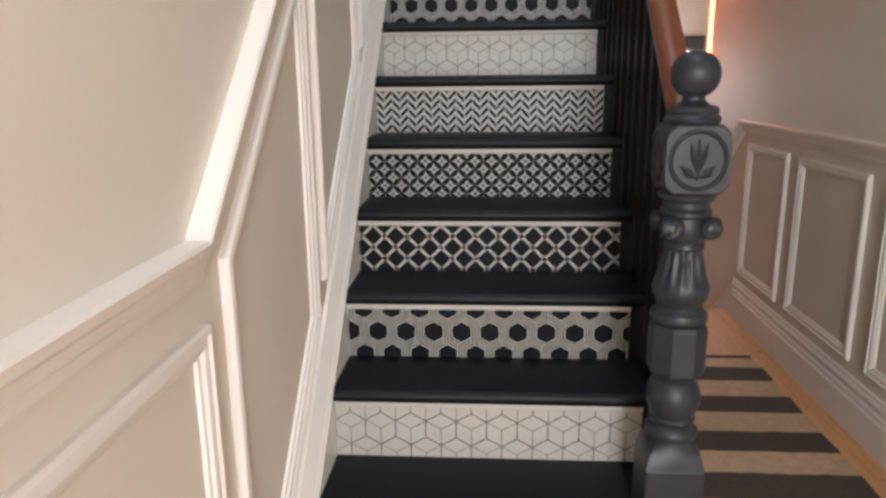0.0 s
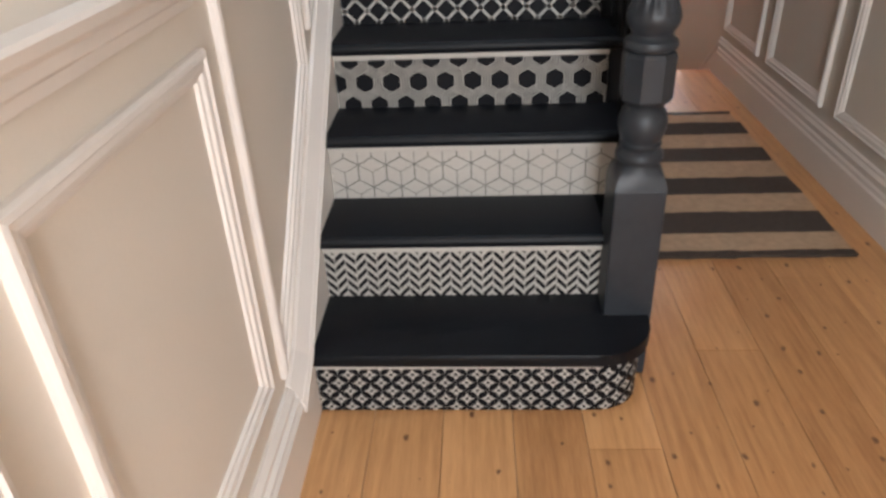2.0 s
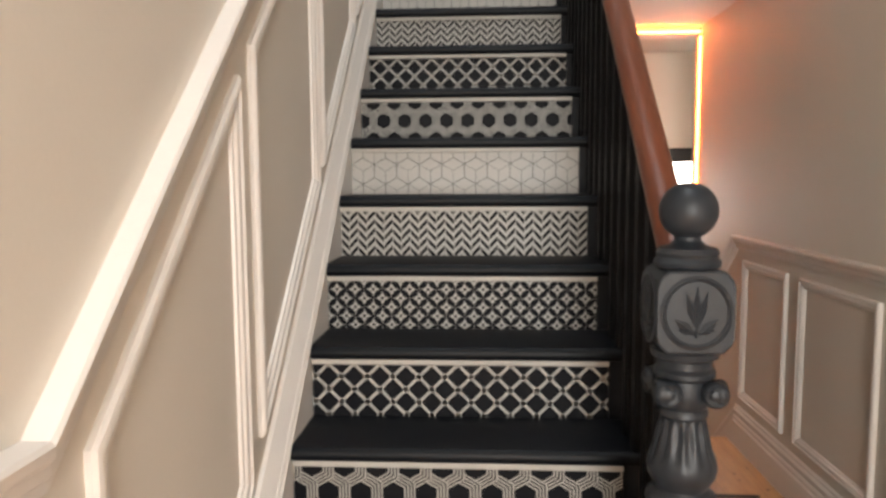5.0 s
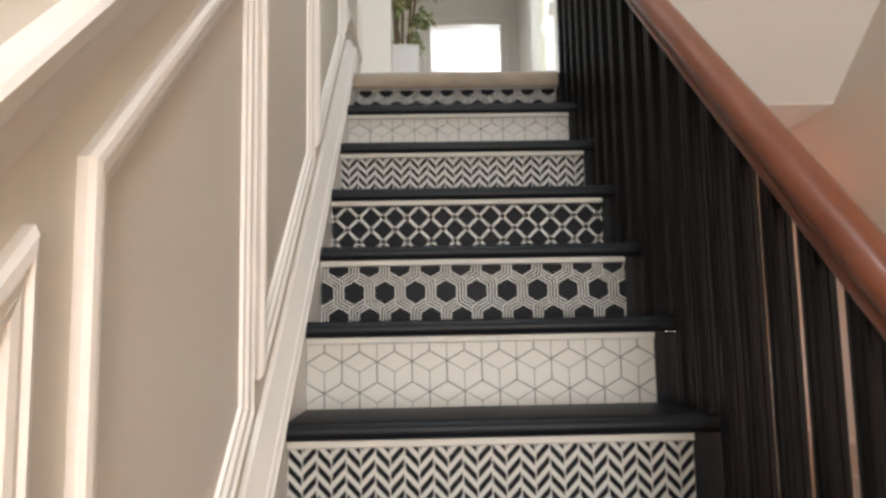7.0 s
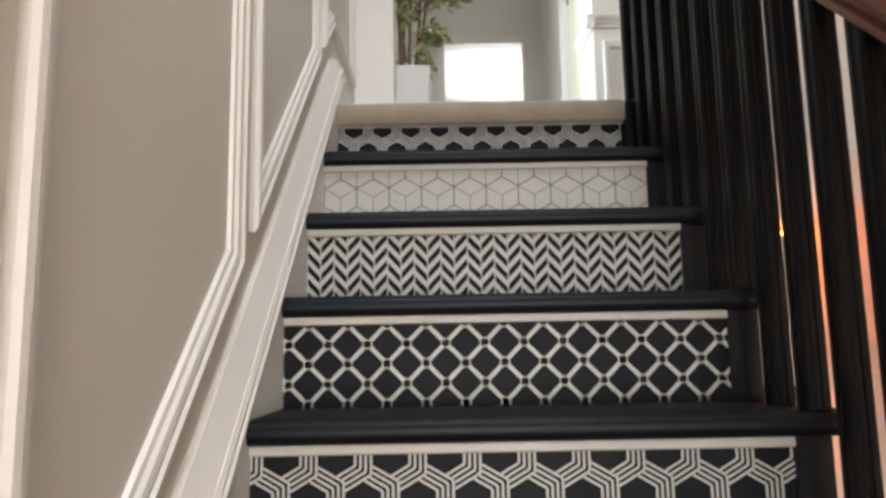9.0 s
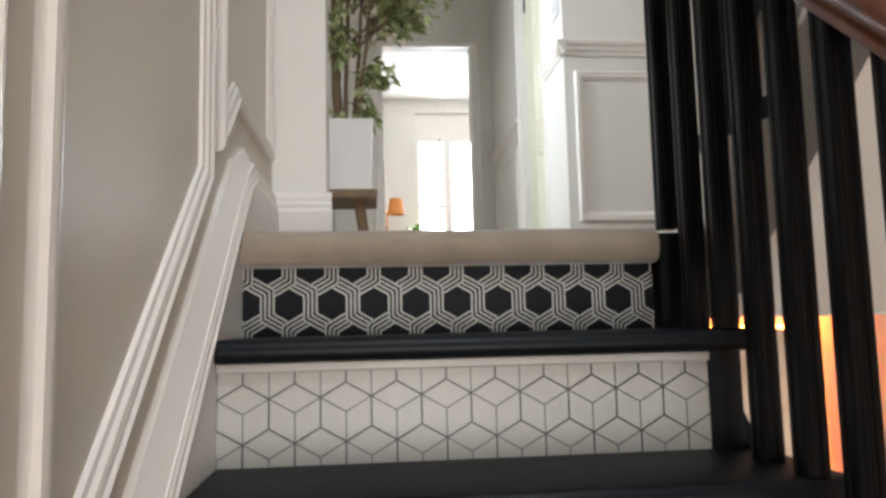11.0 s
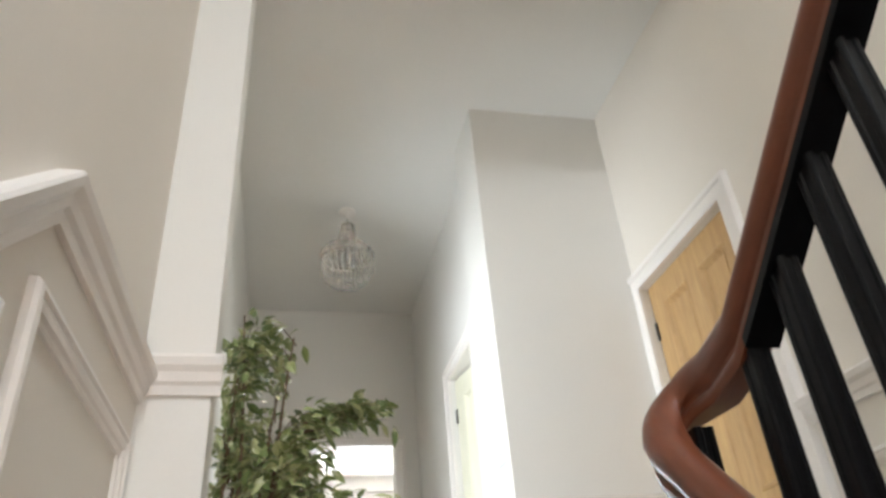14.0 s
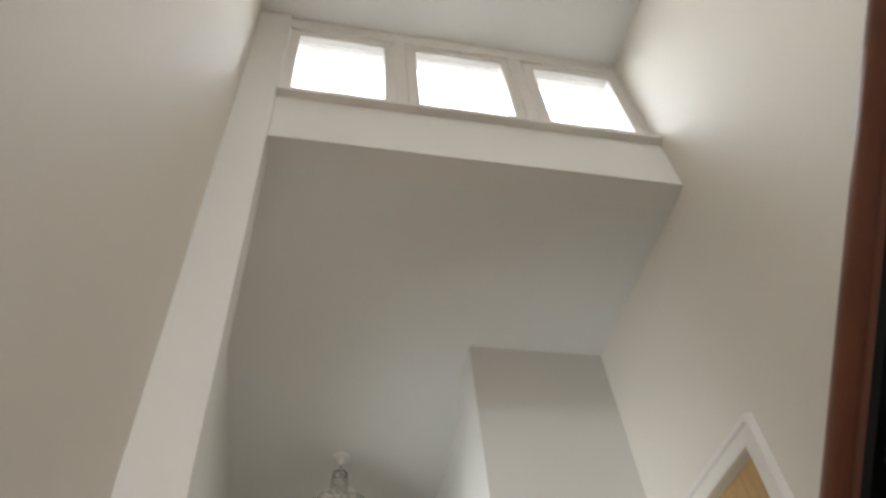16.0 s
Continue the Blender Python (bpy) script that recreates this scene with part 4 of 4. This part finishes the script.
def architrave(parent_name, outline, put, label):
    bm = bmesh.new()
    (a, z0), (b, z1) = outline
    prof = [(0.0, 0.0), (0.0, 0.016), (0.012, 0.020), (0.052, 0.018), (0.058, 0.028), (0.076, 0.028), (0.080, 0.0)]
    rings = [[bm.verts.new(put(s, z, n)) for s, z in ((a - o, z0), (a - o, z1 + o), (b + o, z1 + o), (b + o, z0))] for o, n in prof]
    for p, q in zip(rings, rings[1:]):
        for i in range(3):
            bm.faces.new((p[i], p[i + 1], q[i + 1], q[i]))
    return structure(parent_name, bm, TRIM, label, "trim")


architrave("architrave_pine", ((3.525, LAND), (4.215, 4.50)), right_put, "white moulded architrave round the pine door")
architrave("architrave_side", ((4.93, LAND), (5.48, 4.56)), corr_put, "white moulded architrave round the ajar door")
architrave("architrave_end", ((0.34, LAND), (1.03, 4.51)), lambda s, z, n: (s, 6.60 - n, z), "white moulded architrave round the bedroom doorway")
panel_door("cream_door", "cream painted panel door, slightly ajar", 0.54, 2.03, CREAM, pose(1.225, 5.475, LAND, 0, 0, -80), CHROME)

# ---- things on the landing ----
switch = thing("light_switch", "grey double light switch plate on white wall", "switch", at=pose(1.12, 4.36, 3.82))
part("plate", box(-0.008, 0, -0.055, 0.055, -0.055, 0.055, 0.003), PLASTIC, switch)
for y in (-0.022, 0.022):
    part("rocker", box(-0.013, -0.006, y - 0.012, y + 0.012, -0.018, 0.018, 0.002), PLASTIC, switch)

# stool with pot and fig
stool = thing("stool", "low rustic wooden stool with splayed legs", "stool", at=pose(0.125, 3.52, LAND))
SEAT = 0.250
part("seat", box(-0.135, 0.135, -0.115, 0.115, SEAT - 0.030, SEAT, 0.006), STOOL, stool)
for sx in (-1, 1):
    for sy in (-1, 1):
        leg = bmesh.new()
        add_tube(leg, [(sx * 0.075, sy * 0.065, SEAT - 0.028), (sx * 0.110, sy * 0.100, 0.0)], [0.018, 0.015], 8)
        part("leg", leg, STOOL, stool)
    part("stretcher", tube([(sx * 0.098, -0.085, 0.09), (sx * 0.098, 0.085, 0.09)], 0.010), STOOL, stool)
part("stretcher", tube([(-0.098, 0, 0.10), (0.098, 0, 0.10)], 0.010), STOOL, stool)
part("stretcher", box(-0.098, 0.098, -0.100, -0.082, 0.075, 0.105, 0.003), STOOL, stool)

pot = thing("plant_pot", "square tapered white ceramic planter on a stool", "pot", at=pose(0.145, 3.50, LAND + SEAT))
pb = bmesh.new()
rings = [[pb.verts.new((sx * r, sy * r, z)) for sx, sy in ((-1, -1), (1, -1), (1, 1), (-1, 1))] for r, z in ((0.090, 0.0), (0.102, 0.205), (0.105, 0.222), (0.092, 0.222), (0.088, 0.19))]
for p, q in zip(rings, rings[1:]):
    for i in range(4):
        pb.faces.new((p[i], p[(i + 1) % 4], q[(i + 1) % 4], q[i]))
pb.faces.new(rings[0][::-1])
part("body", pb, POT, pot)
part("soil", box(-0.088, 0.088, -0.088, 0.088, 0.17, 0.19), SOIL, pot)

fig = thing("fig_tree", "tall weeping fig with green and cream leaves in a pot", "plant", at=pose(0.155, 3.50, LAND + SEAT + 0.19))
rng = random.Random(7)
trunks = bmesh.new()
stems = []
for i in range(6):
    a = 2 * math.pi * i / 6
    base = Vector((0.026 * math.cos(a), 0.026 * math.sin(a), -0.01))
    lean = Vector((rng.uniform(-0.03, 0.05), rng.uniform(-0.05, 0.05), rng.uniform(0.76, 1.02)))
    if i in (0, 1):
        lean.x += 0.12
    pts = [base + lean * t + Vector((0.010 * math.sin(5 * t + i), 0.010 * math.cos(4 * t + i), 0)) for t in [j / 6 for j in range(7)]]
    add_tube(trunks, pts, [0.0085 - 0.001 * j for j in range(7)], 7)
    stems.append((base, lean))
# crown: leafy masses as centre, half-size, number of twigs
MASSES = [((0.03, 0, 0.88), (0.075, 0.06, 0.13), 28), ((0.02, 0, 0.62), (0.090, 0.08, 0.17), 38), ((0.16, -0.02, 0.58), (0.115, 0.09, 0.14), 46), ((0.31, -0.02, 0.715), (0.115, 0.06, 0.050), 20),
          ((0.22, 0, 0.43), (0.085, 0.08, 0.075), 20), ((0.36, 0, 0.49), (0.045, 0.04, 0.022), 3), ((0.12, -0.02, 0.21), (0.050, 0.05, 0.030), 6), ((0.095, -0.03, 0.05), (0.065, 0.05, 0.022), 5), ((-0.04, -0.04, 0.04), (0.030, 0.03, 0.010), 2), ((-0.02, 0, 0.34), (0.060, 0.06, 0.12), 15)]
twigs = []
for centre, half, count in MASSES:
    for _ in range(count):
        u = Vector((rng.gauss(0, 1), rng.gauss(0, 1), rng.gauss(0, 1))).normalized() * rng.uniform(0.35, 1.0)
        tip = Vector((centre[0] + u.x * half[0], centre[1] + u.y * half[1], centre[2] + u.z * half[2]))
        base, lean = min(stems, key=lambda q: (q[0] + q[1] * min(1, max(0.1, (tip.z - 0.04) / q[1].z)) - tip).length + rng.uniform(0, 0.06))
        root = base + lean * min(0.98, max(0.12, (tip.z - rng.uniform(0.03, 0.10)) / lean.z))
        out = tip - root
        if out.length > 0.15:
            root = root + out * (1 - 0.15 / out.length) * 0.6
        mid = root.lerp(tip, 0.55) + Vector((0, 0, 0.018))
        add_tube(trunks, [root, mid, tip], [0.0022, 0.0016, 0.0008], 5)
        twigs.append((root, mid, tip))
for x, z in ((0.19, 0.58), (0.28, 0.68), (0.20, 0.43), (0.10, 0.20), (0.31, 0.49)):
    add_tube(trunks, [(0.03, 0, z - 0.16), (0.03 + (x - 0.03) * 0.45, -0.01, z - 0.05), (x, -0.01, z)], [0.0045, 0.0034, 0.0018], 6)
part("trunk", trunks, BARK, fig, "several thin brown stems", True)
verts, faces = [], []
for root, mid, tip in twigs:
    way = (tip - root).normalized()
    for k in range(10):
        f = rng.uniform(0.25, 1.05)
        base = (root.lerp(mid, f / 0.55) if f < 0.55 else mid.lerp(tip, (f - 0.55) / 0.45)) + Vector((rng.gauss(0, 0.015), rng.gauss(0, 0.018), rng.gauss(0, 0.015)))
        d = (way * rng.uniform(0.2, 0.9) + Vector((rng.uniform(-0.5, 0.8), rng.uniform(-0.8, 0.8), rng.uniform(-1.1, 0.2)))).normalized()
        s = d.cross(Vector((rng.gauss(0, 0.5), rng.gauss(0, 0.5), 1))).normalized()
        up = s.cross(d).normalized()
        l = rng.uniform(0.034, 0.058)
        w = l * rng.uniform(0.19, 0.26)
        i0 = len(verts)
        fold = up * w * 0.35
        for t2, g in ((0, 0), (0.35, 1), (0.7, 0.75), (1, 0)):
            c = base + d * l * t2 - Vector((0, 0, 0.006 * t2 * t2))
            if g:
                verts += [c + s * w * g + fold * g, c, c - s * w * g + fold * g]
            else:
                verts.append(c)
        faces += [(i0, i0 + 2, i0 + 1), (i0, i0 + 3, i0 + 2), (i0 + 1, i0 + 2, i0 + 5, i0 + 4), (i0 + 2, i0 + 3, i0 + 6, i0 + 5), (i0 + 4, i0 + 5, i0 + 7), (i0 + 5, i0 + 6, i0 + 7)]
me = bpy.data.meshes.new("foliage")
me.from_pydata(verts, [], faces)
me.materials.append(LEAF)
foliage = tagged(new("foliage", me), "dense small variegated leaves", "", "", "stuff")
foliage.parent = fig

# chandelier
lamp = thing("chandelier", "small basket chandelier of clear crystal beads", "chandelier", at=pose(0.585, 5.25, 5.557))
part("ceiling_rose", lathe([(0.052, 0.0), (0.050, -0.008), (0.030, -0.020), (0.010, -0.034), (0.006, -0.05)], 0, 0, 24), TRIM, lamp, "", True)
part("rod", tube([(0, 0, -0.03), (0, 0, -0.12)], 0.006), CHROME, lamp)


def ring_band(r, z, t=0.006):
    bm = bmesh.new()
    add_tube(bm, [(r * math.cos(2 * math.pi * i / 28), r * math.sin(2 * math.pi * i / 28), z) for i in range(29)], t, 6)
    return bm


for r, z in ((0.035, -0.10), (0.052, -0.245), (0.150, -0.33)):
    part("hoop", ring_band(r, z), CHROME, lamp)


def bead(bm, p, r):
    v = [bm.verts.new((p[0] + r * a, p[1] + r * b, p[2] + r * 1.25 * c)) for a, b, c in ((0, 0, 1), (1, 0, 0), (0, 1, 0), (-1, 0, 0), (0, -1, 0), (0, 0, -1))]
    for i in range(4):
        j = i % 4 + 1
        k = j % 4 + 1
        bm.faces.new((v[0], v[j], v[k])), bm.faces.new((v[5], v[k], v[j]))


for i in range(24):
    a = 2 * math.pi * i / 24
    strand = bmesh.new()
    for t in range(7):
        f = t / 6
        r = 0.036 + 0.016 * f
        bead(strand, (r * math.cos(a), r * math.sin(a), -0.105 - 0.14 * f), 0.0085)
    for t in range(9):
        f = t / 8
        r = 0.052 + 0.100 * math.sin(f * math.pi / 2)
        bead(strand, (r * math.cos(a), r * math.sin(a), -0.25 - 0.085 * f ** 2), 0.010)
    for t in range(13):
        f = t / 12
        r = 0.152 * math.cos(f * math.pi / 2 * 0.92) ** 0.7
        bead(strand, (r * math.cos(a), r * math.sin(a), -0.34 - 0.17 * math.sin(f * math.pi / 2)), 0.010)
    part("bead_strand", strand, CRYSTAL, lamp)
for a in (0.5, 2.6, 4.7):
    part("candle_bulb", lathe([(0.010, -0.38), (0.012, -0.36), (0.009, -0.30), (0.003, -0.28)], 0.04 * math.cos(a), 0.04 * math.sin(a), 10), PLASTIC, lamp)

# ---- bedroom things ----
chair = thing("armchair", "low red wool armchair with dark legs", "chair", at=pose(0.66, 9.15, LAND))
part("seat", box(-0.30, 0.38, -0.30, 0.30, 0.12, 0.38, 0.06), RED, chair, "", True)
part("backrest", prism([(-0.36, 0.14), (-0.20, 0.14), (-0.24, 0.62), (-0.42, 0.62)], "y", -0.30, 0.30, 0.04), RED, chair, "", True)
for sx in (-0.22, 0.30):
    for sy in (-0.22, 0.22):
        part("leg", tube([(sx, sy, 0.14), (sx * 1.08, sy * 1.08, 0.0)], [0.02, 0.014]), STEEL, chair)
table = thing("side_table", "round black-topped side table on pale beech legs", "table", at=pose(0.70, 8.45, LAND))
part("tabletop", lathe([(0.19, 0.36), (0.20, 0.365), (0.20, 0.38), (0.19, 0.385)], 0, 0, 32), STEEL, table)
for i in range(3):
    a = 2 * math.pi * i / 3 + 0.6
    part("leg", tube([(0.12 * math.cos(a), 0.12 * math.sin(a), 0.362), (0.19 * math.cos(a), 0.19 * math.sin(a), 0.0)], [0.014, 0.011]), BEECH, table)
fl = thing("floor_lamp", "slim floor lamp with a small orange shade", "lamp", at=pose(0.41, 8.95, LAND))
part("base", lathe([(0.12, 0), (0.12, 0.012), (0.02, 0.02)], 0, 0, 24), BEECH, fl)
part("pole", tube([(0, 0, 0.01), (0, 0, 1.05)], 0.011), ORANGE, fl)
part("arm", tube([(0, 0, 1.05), (0.06, 0, 1.09), (0.10, 0, 1.10)], 0.009), ORANGE, fl)
part("shade", lathe([(0.055, 1.20), (0.07, 1.195), (0.10, 1.02), (0.095, 1.02), (0.06, 1.19)], 0.10, 0, 24), ORANGE, fl, "", True)
shelf = thing("wall_shelf", "pink shelf on the bedroom wall", "shelf", at=pose(0.50, 9.9, LAND + 0.72))
part("board", box(-0.25, 0.24, -0.18, 0, 0.0, 0.03, 0.004), PINK, shelf)
for x in (-0.18, 0.16):
    part("bracket", prism([(-0.001, -0.10), (-0.001, 0.0), (-0.12, 0.0)], "x", x, x + 0.015), PINK, shelf)
for x, col in ((0.02, PINK), (0.16, RED)):
    fp = thing("flower_pot", "small terracotta pink flower pot", "pot", "pots on the shelf", at=pose(0.55 + x, 9.80, LAND + 0.75))
    part("body", lathe([(0.045, 0), (0.062, 0.11), (0.066, 0.11), (0.066, 0.13), (0.056, 0.13), (0.05, 0.1)], 0, 0, 20), PINK, fp, "", True)
pl = thing("house_plant", "bright green broad-leaved plant near the window", "plant", at=pose(0.80, 9.55, LAND))
part("pot", lathe([(0.07, 0), (0.09, 0.16), (0.085, 0.165), (0.07, 0.14)], 0, 0, 20), POT, pl, "", True)
part("stem", tube([(0, 0, 0.1), (0.01, 0, 0.5), (0, 0, 0.86)], [0.012, 0.009, 0.006]), BARK, pl)
lf = bmesh.new()
for i in range(16):
    a = 2.4 * i
    d = Vector((math.cos(a), math.sin(a), rng.uniform(-0.2, 0.5)))
    p0 = Vector((0, 0, 0.80 + 0.008 * i))
    tip = p0 + d * 0.24 + Vector((0, 0, -0.03))
    midp = p0 + d * 0.13 + Vector((0, 0, 0.03))
    s = Vector((-math.sin(a), math.cos(a), 0)) * 0.045
    v = [lf.verts.new(c) for c in (p0, midp + s, tip, midp - s, midp - Vector((0, 0, 0.012)))]
    lf.faces.new((v[0], v[1], v[4])), lf.faces.new((v[1], v[2], v[4])), lf.faces.new((v[2], v[3], v[4])), lf.faces.new((v[3], v[0], v[4]))
part("leaves", lf, FERN, pl)
rad_cover = thing("window_bench", "low pale bench with a row of round holes below the window", "bench", at=pose(1.35, 9.74, LAND))
part("body", box(-0.45, 0.45, -0.12, 0.12, 0.0, 0.36, 0.01), WHITE, rad_cover)
for i in range(8):
    hole = lathe([(0.026, 0), (0.026, 0.004)], 0, 0, 14)
    bmesh.ops.transform(hole, matrix=Matrix.Translation((-0.36 + 0.1 * i, -0.1205, 0.30)) @ Matrix.Rotation(math.pi / 2, 4, "X"), verts=hole.verts)
    part("hole", hole, STEEL, rad_cover)

# ---- hall things ----
rug = thing("runner_rug", "woven runner rug with dark and pale stripes", "rug", at=pose(0, 0, 0.001))
EDGES = [0.700, 0.735, 0.863, 1.019, 1.174, 1.321, 1.490, 1.635, 1.805, 1.950, 2.070, 2.10]
for i, (a, b) in enumerate(zip(EDGES, EDGES[1:])):
    dark = i % 2 == 0
    bm, nx = bmesh.new(), 24
    hgt = 0.011 if dark else 0.008
    edge = [rng.uniform(-0.004, 0.004) for _ in range(nx + 1)]
    row = [[bm.verts.new((0.93 + 0.745 * j / nx + (rng.uniform(-0.006, 0.006) if j in (0, nx) else 0), y, z)) for y, z in ((a + (edge[j] if dark else 0), 0), (a + (edge[j] if dark else 0), hgt), (b - (edge[j] if dark else 0), hgt), (b - (edge[j] if dark else 0), 0))] for j in range(nx + 1)]
    for p, q in zip(row, row[1:]):
        for k in range(4):
            bm.faces.new((p[k], q[k], q[(k + 1) % 4], p[(k + 1) % 4]))
    bm.faces.new(row[0]), bm.faces.new(row[-1][::-1])
    part("stripe", bm, RUG_DARK if dark else RUG_PALE, rug)

strip = thing("led_strip", "glowing orange strip light round the rear opening", "strip light")
part("upright", box(RIGHT - 0.010, RIGHT, 3.602, 3.626, 1.30, 2.284), LED, strip)
part("crosspiece", box(0.90, RIGHT - 0.012, 3.584, 3.598, 2.304, 2.314), LED, strip)

# pine boards
floor_ob = bpy.data.objects["floor"]
x, i = -0.035, 0
while x < RIGHT:
    w = min(0.1755, RIGHT - x)
    y = -4.3
    ends = [-4.3, -0.9 + 0.37 * (i * 3 % 5), 2.86]
    for a, b in zip(ends, ends[1:]):
        bm = bmesh.new()
        add_box(bm, x + 0.0009, x + w - 0.0009, a + 0.0008, b - 0.0008, -0.022, rng.uniform(-0.0008, 0.0))
        part("board", bm, PINE, floor_ob)
    x, i = x + w, i + 1
